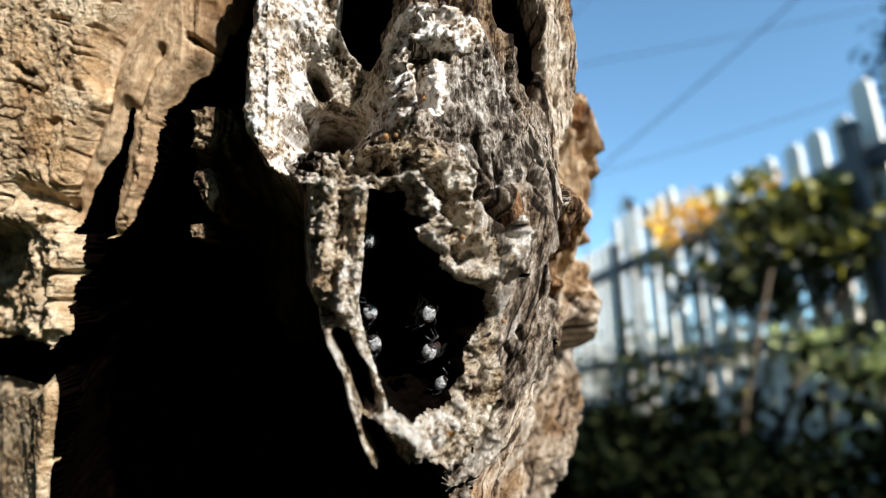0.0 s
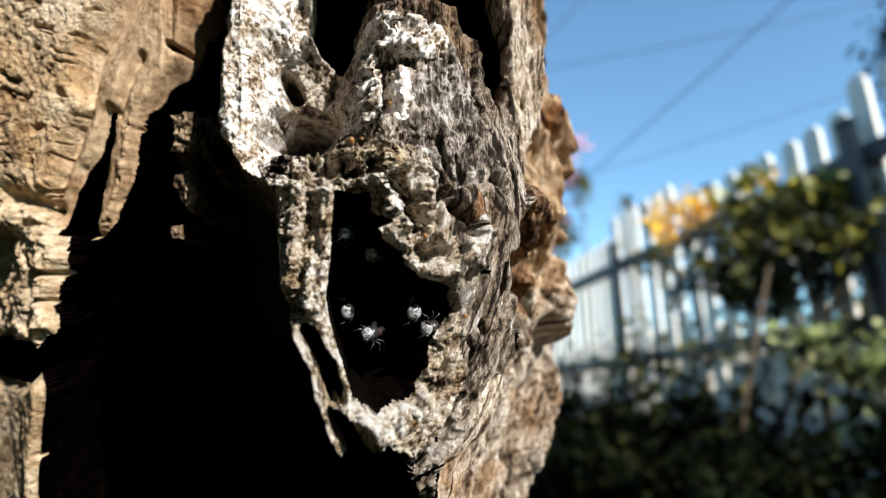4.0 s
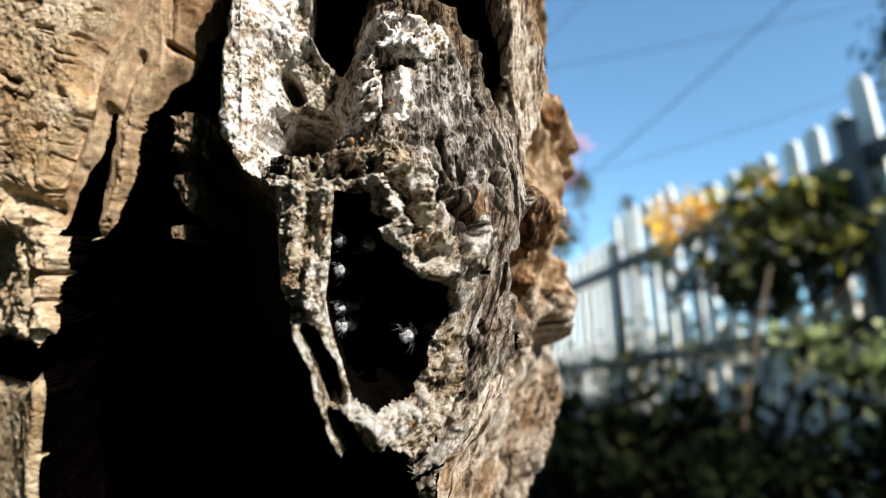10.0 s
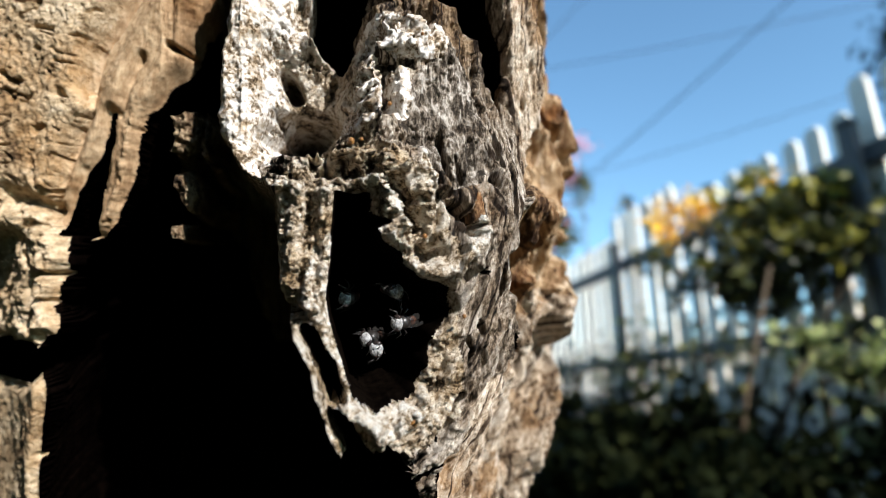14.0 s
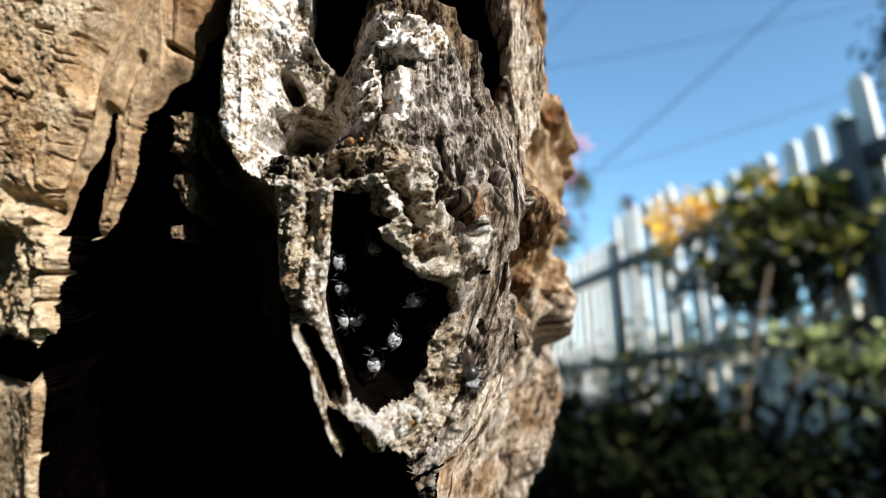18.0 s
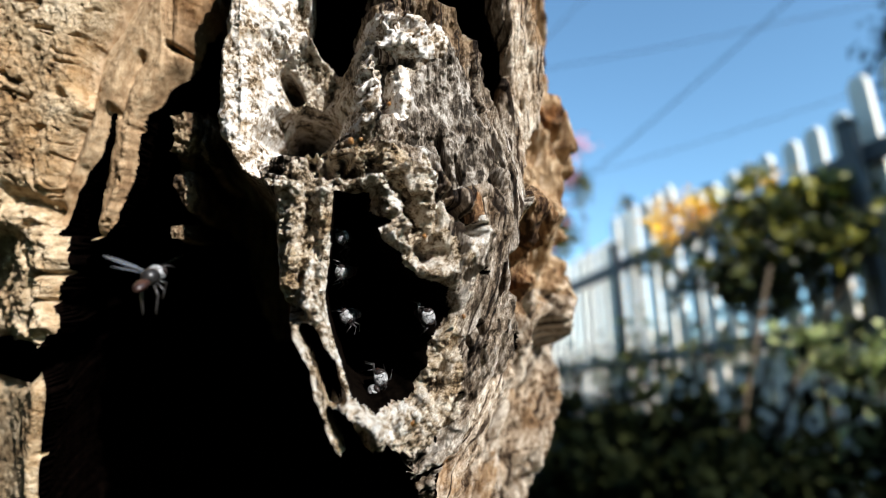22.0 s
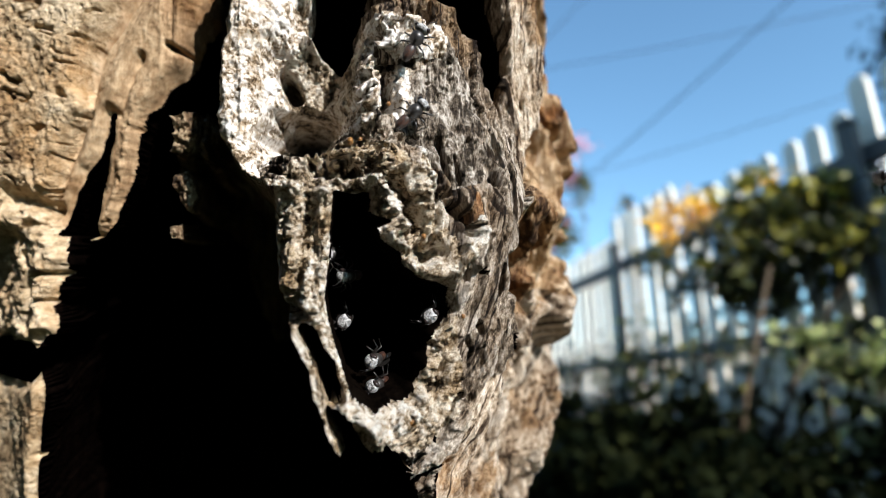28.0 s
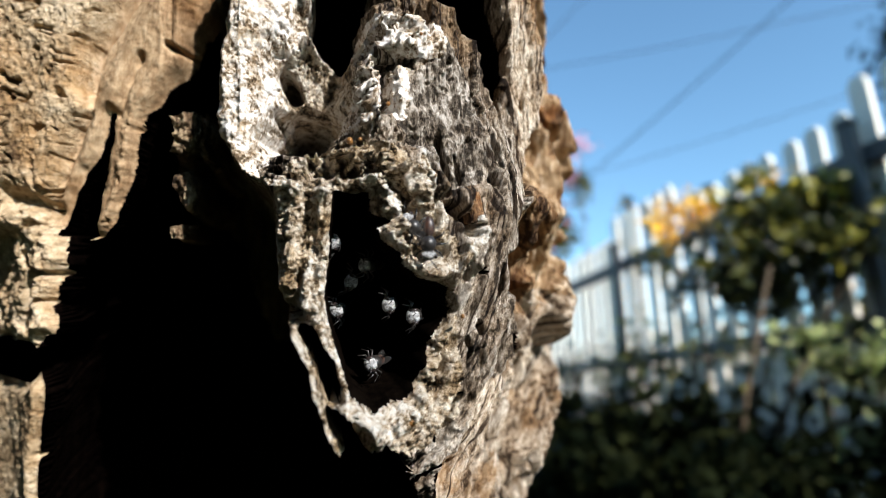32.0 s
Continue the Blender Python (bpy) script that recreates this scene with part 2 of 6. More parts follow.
SAPWOOD_FOOT = [(-54.5, -24.6), (-29.1, -22.6), (-26.6, -21.8), (-24.4, -20.4), (-23.0, -19.5), (-20.5, -19.7), (-19.6, -22.0), (-19.5, -23.3), (-20.5, -26.7), (-22.1, -31.3), (-23.0, -35.8), (-24.0, -40.4), (-25.4, -50.4), (-26.6, -77.7), (-54.5, -84.8)]
FLAKY = [(-68.9, 66.2), (-4.1, 55.0), (-4.1, 43.0), (-7.6, 36.2), (-11.2, 31.1), (-12.1, 25.1), (-11.2, 21.6), (-13.8, 19.1), (-16.2, 12.2), (-18.3, 4.4), (-15.4, 2.5), (-10.4, 2.2), (-10.4, -17.1), (-68.9, -20.6)]
FRINGE = [(14.6, 43.4), (10.3, 39.7), (7.8, 34.5), (5.4, 30.0), (2.8, 25.0), (0.8, 21.5), (2.8, 20.7), (6.5, 25.0), (9.2, 30.2), (12.8, 36.4)]
KNOBS = ([(4.2, 20.0), (6.5, 21.1), (8.7, 20.7), (9.0, 17.1), (8.3, 14.9), (6.2, 13.3), (4.2, 14.7), (5.0, 17.5)], [(9.2, 19.5), (10.6, 20.3), (11.8, 17.6), (11.3, 14.0), (9.6, 13.0), (8.8, 15.2), (9.6, 17.1)],
         [(4.7, 11.5), (6.7, 12.1), (8.6, 9.9), (8.8, 7.6), (7.4, 5.0), (6.0, 7.0), (4.4, 9.4)], [(4.1, 3.6), (6.2, 4.0), (6.3, 1.2), (4.6, 1.4)])
CRUST = [(15.7, 29.4), (16.3, 32.4), (18.4, 36.9), (26.4, 37.7), (27.2, 31.7), (26.0, 28.6), (23.2, 26.9), (22.0, 24.1), (22.9, 20.2), (23.6, 15.0), (22.7, 11.6), (21.8, 10.3), (21.3, 8.2), (18.4, 10.4), (16.1, 14.8), (15.0, 21.9)]
UPPER_CAVITY = [(27.1, 40.3), (36.2, 41.5), (35.7, 35.6), (35.5, 32.9), (33.7, 31.7), (34.3, 29.3), (33.0, 27.5), (31.6, 26.0), (30.4, 27.2), (28.2, 28.5), (26.5, 30.6), (27.1, 33.9)]
BOWL = [(22.2, 28.1), (27.4, 28.8), (30.8, 28.4), (33.7, 27.2), (32.3, 22.4), (31.1, 16.6), (28.6, 13.9), (25.3, 13.5), (23.0, 15.1), (22.4, 23.2)]
SIDE_SLOT = [(40.3, 39.6), (41.9, 35.9), (43.2, 33.9), (45.5, 33.4), (46.7, 30.6), (48.6, 28.7), (50.1, 25.6), (51.1, 23.7), (51.5, 20.1), (51.9, 16.8), (52.5, 16.8), (52.8, 21.1), (53.4, 24.5), (54.2, 26.7), (53.9, 29.6), (52.8, 32.8), (51.9, 36.8), (51.0, 41.6)]
FACE_PLATE = [(36.4, 16.0), (38.8, 22.3), (40.3, 24.1), (41.5, 28.1), (43.3, 27.9), (45.1, 24.5), (46.5, 21.7), (47.2, 18.8), (47.2, 15.1), (46.9, 10.5), (45.5, 7.5), (41.2, 7.0), (38.4, 10.8)]
FLANK_V = (-75, -61.5, -50, -41.7, -36, -27.8, -20.8, -11, -5.4, 5.7, 15.5, 21, 28, 31, 36, 80)
FLANK_S = (0.147, 0.165, 0.181, 0.207, 0.231, 0.242, 0.244, 0.263, 0.254, 0.248, 0.264, 0.263, 0.236, 0.218, 0.20, 0.20)
AMBER_WOOD = [(44.1, 6.7), (44.9, 6.4), (45.0, 4.3), (44.1, 3.7), (43.3, 2.0), (42.6, 2.0), (43.4, 4.8)]


def skin(u, v, grain, bare, nest):
    """Radius of the wood at u, v and the zones it falls in; grain is constant along each fibre of the mound."""
    wu = u + 1.1 * fbm(u, v, 6, 9, 4, 11)
    wv = v + 1.1 * fbm(u, v, 6, 7, 4, 23)
    lean = u + 0.010 * np.clip(-v, 0, 60) ** 2           # the grain bends towards the foot
    zones = {}

    # bare trunk: slow swells, fluted
    rho = 70 - 22 * step(14, 0, u) * step(-45, -30, u) + 16 * step(24, 55, u) + 30 * step(-40, -80, u) + 3 * fbm(u, v, 60, 160, 2, 3) + 1.5 * fbm(u, v, 14, 60, 3, 5)

    # brown bulge beyond the mound, under a flank whose width changes along the trunk
    d_b = np.exp(-(((u - 84) / 24) ** 2))
    knots = np.clip((ridged(lean + 0.3 * v + 2.5 * fbm(u, v, 11, 14, 3, 35), v, 8, 24, 4, 37) - 0.42) / 0.42, 0, 1)
    rho = rho + d_b * (33 + 5.0 * fbm(u, v, 11, 16, 4, 31))
    flank = np.interp(v + 1.5 * fbm(u, v, 30, 9, 3, 33), FLANK_V, FLANK_S)
    th = np.clip(u, 30, 190) / 126
    reach = (-AXIS_X + AXIS_Z * flank) / np.maximum(np.sin(th) + flank * np.cos(th), 0.4) - 0.8 + 0.9 * fbm(u, v, 12, 14, 4, 39) - 0.35 * np.clip(u - 88, 0, 60)
    rho = np.where(u > 40, np.minimum(rho, reach), rho)
    rho = rho - d_b * (8.0 * (1 - knots) ** 1.5 + 6 * step(0.1, 0.5, fbm(lean, v, 6, 12, 4, 36)) + 3.0 * (1 - ridged(lean, v, 2.5, 18, 3, 38)) + (5 + 4 * step(2, -8, v)) * step(0.62, 0.3, ridged(grain + 1.2 * fbm(u, v, 8, 20, 3, 34), v, 5, 45, 3, 40)))
    zones["bulge"] = u > 42

    blank = np.zeros(u.shape, bool)
    zones.update({name: blank for name in ("sapwood", "smooth", "knob", "crevice", "wall", "mound", "crust", "bowl", "entrance", "rim", "plate", "pale", "lip", "amber", "carved", "crack")})
    zones["beside"], zones["outside"], zones["depth"] = blank + 1.0, blank + 99.0, blank + 0.0
    m, cin, p, lean = blank + 99.0, 0.0, 0.0, grain
    su = u + 0.45 * fbm(u, v, 3.5, 4, 3, 12, 0.6)
    sv = v + 0.45 * fbm(u, v, 3.5, 4, 3, 24, 0.6)
    if bare:
        # tan sapwood: a flaky plate, two smooth straps that part below, a layered block and a foot
        s = np.minimum(to_patch(SAPWOOD, su, sv), to_patch(SAPWOOD_FOOT, u + 0.3 * (su - u), v + 0.4 * (sv - v))) + 0.9
        flaky = step(0.4, -0.8, to_patch(FLAKY, wu, wv))
        block = step(5.0, 1.5, v) * step(-19, -15, v)
        wood = 115.5 + (4.9 + 0.58 * np.minimum(u + 19.5, 0)) * step(-17, -20, v) + 0.55 * np.minimum(u + 20, 0) * block + 1.0 * fbm(u, v, 18, 60, 2, 41) + 16 * step(-30, -85, u)
        flakes = 0.55 * fbm(su, sv, 2.4, 1.5, 5, 43, 0.72) + 0.4 * fbm(u, v, 9, 7, 3, 44)
        chip = step(0.80, 0.94, ridged(su + 1.6 * fbm(u, v, 5, 5, 3, 45), sv + 1.2 * fbm(u, v, 6, 4, 3, 46), 4.5, 1.7, 1, 47)) * step(-0.15, 0.15, fbm(u, v, 5, 4, 3, 48))
        flakes = flakes - 1.8 * chip - 0.6 * step(0.34, 0.5, fbm(su, sv, 1.8, 1.1, 4, 49, 0.7))
        layers = 0.8 * (ridged(su, sv + 0.12 * u, 9, 1.5, 3, 50) - 0.55) + 1.2 * fbm(u, v, 2.6, 1.6, 4, 54, 0.65)
        wood = wood + flaky * (1.3 + (1 - block) * flakes + block * layers)
        wood = wood + (1 - flaky) * (0.25 * fbm(su, sv, 1.6, 2.4, 4, 53, 0.7) + 0.5 * fbm(u, v, 5, 12, 2, 55))
        for line, h, w in (([(5.6, 43.0), (-1.3, 33.5), (-6.3, 25.0), (-9.6, 17.3), (-13.4, 9.2), (-16.6, 2.9)], 4.0, 4.4), ([(8.3, 41.4), (3.7, 30.5), (-0.8, 23.2), (-3.5, 15.5), (-5.5, 8.7), (-8.2, 2.5)], 3.4, 2.7)):
            d, k = to_line(line, 0.7 * u + 0.3 * wu, v)
            wood = wood + (1 - flaky) * (h * np.exp(-(d / w) ** 2) - 0.5 * h)
        right_strap = step(2.6, 1.2, to_line([(-2.5, 20.2), (-4.1, 14.7), (-5.7, 8.7), (-7.8, 3.1)], u, v)[0])
        wood = wood + right_strap * (0.7 * fbm(su, sv, 1.4, 1.2, 4, 56, 0.7) - 0.7 * step(0.3, 0.5, fbm(u, v, 1.5, 1.1, 3, 59)))
        fringe = step(0.8, -0.8, to_patch(FRINGE, su, sv))
        wood = wood + fringe * (2.0 * fbm(u, v, 2.4, 3.0, 5, 60, 0.7) - 1.0)
        for line, depth, w in (([(-2.2, 29.7), (-4.4, 25.0), (-5.7, 20.7)], 1.6, 0.8), ([(-4.1, 41.3), (-7.8, 36.0), (-11.4, 31.0), (-12.2, 25.1)], 2.0, 0.8), ([(-11.5, 21.2), (-14.2, 18.7), (-16.6, 12.1), (-19.6, 4.0)], 1.6, 0.7),
                               ([(2.8, 31.8), (4.2, 31.0), (5.7, 30.5)], 3, 0.4), ([(-19.8, 34.5), (-16.2, 33.9)], 1.3, 0.28), ([(-26.3, 27.5), (-23.3, 25.9)], 1.8, 0.3), ([(-26.3, 8.2), (-22.9, 7.8), (-19.2, 6.5)], 3.5, 1.7),
                               ([(-15.8, 29.0), (-12.1, 28.4)], 0.9, 0.22), ([(-24.9, 24.9), (-22.2, 23.7)], 1.0, 0.25), ([(-21.1, -4.1), (-22.9, -6.9), (-23.6, -10.5), (-25.6, -12.6)], 6, 0.95), ([(-23.8, -2.5), (-18.5, -3.9), (-14.4, -3.7)], 2.2, 0.4),
                               ([(-20.1, -7.9), (-18.0, -8.4)], 2, 0.45), ([(-24.0, -1.0), (-22.9, -2.5)], 2.5, 0.6), ([(-17.6, -22.9), (-19.4, -27.6), (-21.1, -31.4), (-22.2, -35.8), (-22.6, -40.2)], 2.4, 0.32), ([(-24.0, -33.8), (-22.7, -33.9)], 1.5, 0.4)):
            d, k = to_line(line, su, sv)
            wood = wood - depth * np.exp(-(d / w) ** 2)
        wood = wood - 2.0 * step(-1.3, 0.5, s)
        rho = rho + (wood - rho) * step(1.3, 0.5, s)
        zones["sapwood"] = (s < 0.5) & (u < 10)
        zones["smooth"] = (flaky < 0.5) & (v > -8)
        zones["beside"] = step(-0.3, 0.8, s)
        zones["knob"] = np.zeros(u.shape, bool)
        for outline in KNOBS:                                 # lit shreds of bark that stand up from the gully
            d = to_patch(outline, su, sv)
            knob = 119 + 2.2 * fbm(u, v, 2.2, 3.0, 5, 62, 0.7) - 1.5 * step(-1.5, 0.3, d)
            rho = np.maximum(rho, rho + (knob - rho) * step(0.5, -0.2, d))
            zones["knob"] |= d < 0.3
    if nest:
        # the mound
        m = to_patch(MOUND, wu, wv)
        far = step(46, 60, u)
        top = 144 - 9 * step(6, 24, v) * (1 - far) - far * (14 - 4 * step(12, -20, v)) - 9 * step(-21, -36, v) * step(45, 36, u) - 10 * step(38, 16, u) * step(-16, -4, v)
        fibre = ridged(lean + 0.9 * fbm(u, v, 9, 26, 3, 61), v, 2.6, 55, 4, 67)
        coarse = fbm(u, v, 3.2, 4.2, 6, 71, 0.68)
        crumb = ridged(u + 0.9 * coarse, v + 0.6 * fbm(u, v, 2, 2, 3, 72), 1.3, 1.2, 3, 75) - 0.55
        crack = ridged(lean + 0.6 * fbm(u, v, 6, 22, 4, 76), v, 1.7, 42, 3, 77)
        right = step(37, 43, u + 2 * fbm(u, v, 8, 10, 2, 74) + 12 * step(10, 20, v) * step(56, 48, u) * -1)
        shred = fbm(lean + 0.4 * coarse, v, 0.75, 8, 4, 86, 0.7)
        top = top + (0.9 - 0.15 * right) * (fibre - 0.55) * 2.4 + (1.1 - 0.7 * right) * coarse + 0.9 * (1 - right) * crumb
        top = top - right * (1.7 * step(0.60, 0.28, crack) + 0.6 * step(0.25, 0.5, fbm(lean, v, 2.6, 20, 4, 80)) - 0.7 * shred - 0.5 * fbm(lean, v, 0.45, 2.5, 3, 88, 0.75) + 0.6 * step(0.25, 0.45, fbm(lean, v, 0.8, 6, 3, 87)))
        top = top - (1 - right) * 1.2 * step(0.70, 0.30, crack) - 1.8 * step(0.25, 0.55, fbm(u, v, 3.4, 4.5, 4, 78)) * (1 - 0.8 * right) * step(27, 34, u) + 1.2 * fbm(u, v, 12, 16, 2, 73)
        left_wall = step(34, 24, u) * step(-10, -4, v)
        edge = step(0.4 + 1.1 * step(-9, -4, v) + 4.0 * left_wall, -0.5, m)
        rho = np.where(m < 12, np.maximum(rho, rho + (top - rho) * edge), rho)
        skirt = 138.5 - 1.0 * np.clip(m, 0, 60) - 8.0 * (1 - knots) ** 1.4 * step(0.5, 5, m) - 2.2 * step(0.15, 0.5, fbm(lean, v, 4, 16, 4, 63)) + 1.0 * fbm(lean, v, 1.2, 12, 4, 64, 0.7) + 0.4 * fbm(lean, v, 0.5, 2.5, 3, 65, 0.75)
        rho = np.where((u > 40) & (m > 0.2) & (v < 20), np.maximum(rho, np.minimum(reach, skirt) - 30 * step(6, 20, v)), rho)
        gap = step(-0.5, 0.0, fbm(u, v, 5, 9, 3, 58)) * step(42, 45, u) * step(6, 1, v)      # a broken crevice along the mound's foot
        rho = rho - 9.0 * gap * np.exp(-((m - 0.1) / 0.9) ** 2)
        # the crevice's shade goes in as a near-black band
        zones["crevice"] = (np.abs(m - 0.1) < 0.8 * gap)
        zones["wall"] = (m < 13) & (u < 30) & (v > -22) & (v < 14)
        zones["mound"] = m < 0.8 + 5 * left_wall - 1.5 * step(-24, -27, v) * step(44, 40, u)

        # hard plate on its face
        p = step(1.0, -1.2, to_patch(FACE_PLATE, wu, wv))
        dome = 141 - 4.5 * step(6, 24, v) - 0.012 * (u - 42) ** 2 + 0.8 * fbm(u, v, 6, 9, 4, 81) + 1.2 * (ridged(u + 0.5 * fbm(u, v, 4, 9, 3, 82), v, 1.6, 9, 4, 79) - 0.6)
        rho = rho + p * (dome - rho)

        # pale crust, a sloping shell on the upper left, and the bowl behind it
        c = to_patch(CRUST, wu, wv)
        cin = step(1.0, -1.5, c)
        shell = 131.0 - 0.95 * np.clip(u - 19, 0, 40) + 0.7 * fbm(u, v, 3.0, 2.6, 6, 83, 0.68) + 0.3 * crumb - 0.9 * step(0.3, 0.5, fbm(u, v, 1.6, 1.5, 4, 85, 0.7)) * step(17, 21, u)
        rho = rho + (shell - rho) * cin
        b = step(3.0, -2.5, to_patch(BOWL, wu, wv) + 1.5 * coarse)
        rho = rho + b * (99 + 23 * step(16.5, 20.5, v) + 2.6 * fbm(u, v, 3, 3, 6, 89, 0.68) + 1.2 * crumb - rho)
        zones["crust"] = c < 0.2
        zones["bowl"] = b > 0.5

        # the nose: two lit lumps with a slot between them
        for cu, cv, ru, rv, h in ((32.8, 20.0, 3.2, 4.5, 4.5), (37.4, 27.4, 4.2, 3.8, 4.5), (37.0, 20.7, 1.6, 3.0, 2), (31.8, 15.6, 3.0, 2.2, 3)):
            rho = rho + h * np.exp(-(((wu - cu) / ru) ** 2 + ((wv - cv) / rv) ** 2) ** 1.6) * (1 + 0.25 * coarse)
        for line, depth, w in (([(35.6, 23.2), (35.5, 20.0), (35.2, 16.8)], 7, 0.75),
                               ([(30.0, 16.6), (32.2, 18.3), (33.8, 20.4)], 2.5, 0.4),
                               ([(48.4, 15.3), (48.2, 10.6), (47.2, 7.9)], 3, 0.55), ([(42.3, 4.6), (43.2, 3.2), (43.5, 1.7)], 4, 0.6), ([(39.5, 12.3), (39.8, 8.0)], 1.5, 0.4),
                               ([(41.5, 13.0), (41.4, 6.5)], 2.5, 0.22), ([(43.2, 11.7), (43.0, 7.6)], 2.0, 0.25),
                               ([(33.2, 9.6), (35.3, 10.6), (37.7, 13.0), (41.2, 13.4)], 1.6, 0.9),
                               ([(35.3, 8.2), (36.2, 6.2), (37.1, 3.1)], 4, 0.8),
                               ([(37.8, 0.1), (38.7, -1.4), (39.9, -0.7)], 5, 0.9),
                               ([(41.4, 4.6), (40.9, 6.1)], 4, 0.7),
                               ([(49.2, 29.7), (50.2, 25.4), (51.1, 21.0), (51.2, 17.4)], 3, 0.5),
                               ([(23.8, -7.1), (26.6, -7.3)], 4, 0.8)):
            d, k = to_line(line, wu, wv)
            rho = rho - depth * np.exp(-(d / w) ** 2)
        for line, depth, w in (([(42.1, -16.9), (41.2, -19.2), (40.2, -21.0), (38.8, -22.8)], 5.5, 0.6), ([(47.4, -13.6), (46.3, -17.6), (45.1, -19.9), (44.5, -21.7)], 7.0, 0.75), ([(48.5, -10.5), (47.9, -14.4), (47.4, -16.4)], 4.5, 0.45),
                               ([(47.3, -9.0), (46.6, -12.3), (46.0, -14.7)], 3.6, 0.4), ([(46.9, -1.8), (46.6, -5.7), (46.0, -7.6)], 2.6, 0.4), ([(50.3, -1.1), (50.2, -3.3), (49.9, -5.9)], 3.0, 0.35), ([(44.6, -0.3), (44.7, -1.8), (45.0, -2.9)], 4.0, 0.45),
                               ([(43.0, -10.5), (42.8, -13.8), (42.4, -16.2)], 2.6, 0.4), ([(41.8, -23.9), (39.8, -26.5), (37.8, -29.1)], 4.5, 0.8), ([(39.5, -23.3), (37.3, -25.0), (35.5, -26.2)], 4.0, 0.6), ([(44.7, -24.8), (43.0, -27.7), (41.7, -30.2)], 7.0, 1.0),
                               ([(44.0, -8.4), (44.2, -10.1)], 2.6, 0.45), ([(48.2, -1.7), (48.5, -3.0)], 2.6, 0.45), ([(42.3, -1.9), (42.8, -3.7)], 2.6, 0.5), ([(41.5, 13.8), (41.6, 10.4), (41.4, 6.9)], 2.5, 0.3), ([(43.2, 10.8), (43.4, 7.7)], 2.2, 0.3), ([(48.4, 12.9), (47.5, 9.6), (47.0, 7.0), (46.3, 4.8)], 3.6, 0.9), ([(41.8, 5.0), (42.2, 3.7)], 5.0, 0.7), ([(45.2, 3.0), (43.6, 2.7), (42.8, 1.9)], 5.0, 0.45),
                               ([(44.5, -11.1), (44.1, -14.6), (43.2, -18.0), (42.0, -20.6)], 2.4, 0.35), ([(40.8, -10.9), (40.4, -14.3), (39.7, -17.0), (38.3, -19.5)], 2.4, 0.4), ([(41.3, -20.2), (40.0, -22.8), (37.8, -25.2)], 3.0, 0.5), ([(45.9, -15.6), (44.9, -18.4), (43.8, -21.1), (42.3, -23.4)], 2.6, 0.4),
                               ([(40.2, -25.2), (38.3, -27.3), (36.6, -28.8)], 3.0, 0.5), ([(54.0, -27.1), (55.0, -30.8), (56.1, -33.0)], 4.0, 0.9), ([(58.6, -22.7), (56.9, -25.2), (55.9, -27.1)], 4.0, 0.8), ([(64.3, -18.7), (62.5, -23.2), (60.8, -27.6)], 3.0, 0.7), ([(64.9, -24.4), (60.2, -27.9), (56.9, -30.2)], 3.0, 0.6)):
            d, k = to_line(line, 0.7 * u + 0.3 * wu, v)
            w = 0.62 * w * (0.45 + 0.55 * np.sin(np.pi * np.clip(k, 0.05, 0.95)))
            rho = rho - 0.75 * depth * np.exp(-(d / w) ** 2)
            # deep cracks take the gully's near-black in place of shade
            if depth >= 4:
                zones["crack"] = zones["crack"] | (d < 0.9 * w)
        for cu, cv, r in ((62.3, -8.7, 1.5), (65.9, -10.0, 2.0), (69.0, -13.1, 1.5), (66.5, -2.7, 1.5), (59.5, -6.3, 1.4), (60.9, -2.5, 1.4), (63.5, -18.4, 1.8), (55.3, -28.8, 1.4), (67.1, 10.5, 2.0), (63.5, 14.0, 1.6), (57.9, -25.5, 1.3)):
            rho = rho - 5 * step(0.8, 2.0, m) * np.exp(-(((wu - cu) / r) ** 2 + ((wv - cv) / (1.7 * r)) ** 2) ** 1.5)
        for line, h, w in (([(25.1, 6.4), (25.6, 1.4), (25.8, -4.0), (26.8, -9.3)], 3.2, 2.6), ([(29.2, 5.8), (28.9, 0.1), (27.7, -4.9), (28.1, -8.7), (29.2, -11.4), (30.1, -13.7), (30.7, -16.0), (31.6, -17.2), (32.4, -18.2)], 2.2, 1.4),
                           ([(32.4, -18.2), (32.6, -20.0), (33.2, -21.8), (34.9, -22.6)], 1.6, 0.8), ([(29.8, -17.6), (31.2, -18.0), (32.3, -18.3)], 2.2, 0.6), ([(25.4, -8.1), (26.1, -10.8), (27.0, -13.3), (27.7, -15.8), (27.9, -18.7), (28.6, -20.8), (29.5, -22.1), (30.9, -22.4), (32.5, -22.5)], 2.4, 0.65),
                           ([(22.0, 8.0), (23.8, 7.4), (26.2, 6.9)], 1.6, 0.7),
                           ([(41.0, -2.8), (42.7, -0.7), (44.7, 2.8)], 2.5, 1.1),
                           ([(33.0, 9.3), (34.4, 6.3), (35.6, 2.7)], 2.0, 0.8),
                           ([(33.8, 2.7), (35.6, 0.1), (37.8, -3.1), (39.5, -3.6)], 2.0, 1.2),
                           ([(33.3, -19.6), (35.2, -19.0), (37.4, -18.1)], 1.8, 1.9),
                           ([(38.3, 11.8), (38.5, 7.2)], 1.2, 0.8),
                           ([(38.4, -8.9), (38.5, -13.2), (37.7, -16.5)], 1.2, 0.7),
                           ([(39.1, 12.3), (39.9, 10.2), (40.2, 7.7)], 1.6, 0.7), ([(45.5, 1.9), (44.9, -0.3), (44.2, -2.1)], 1.6, 0.8), ([(49.3, -2.2), (50.4, -9.1), (50.0, -15.1)], 1.0, 0.8)):
            d, k = to_line(line, wu, wv)
            rho = rho + h * np.exp(-(d / w) ** 2) * (1 + 0.5 * coarse)

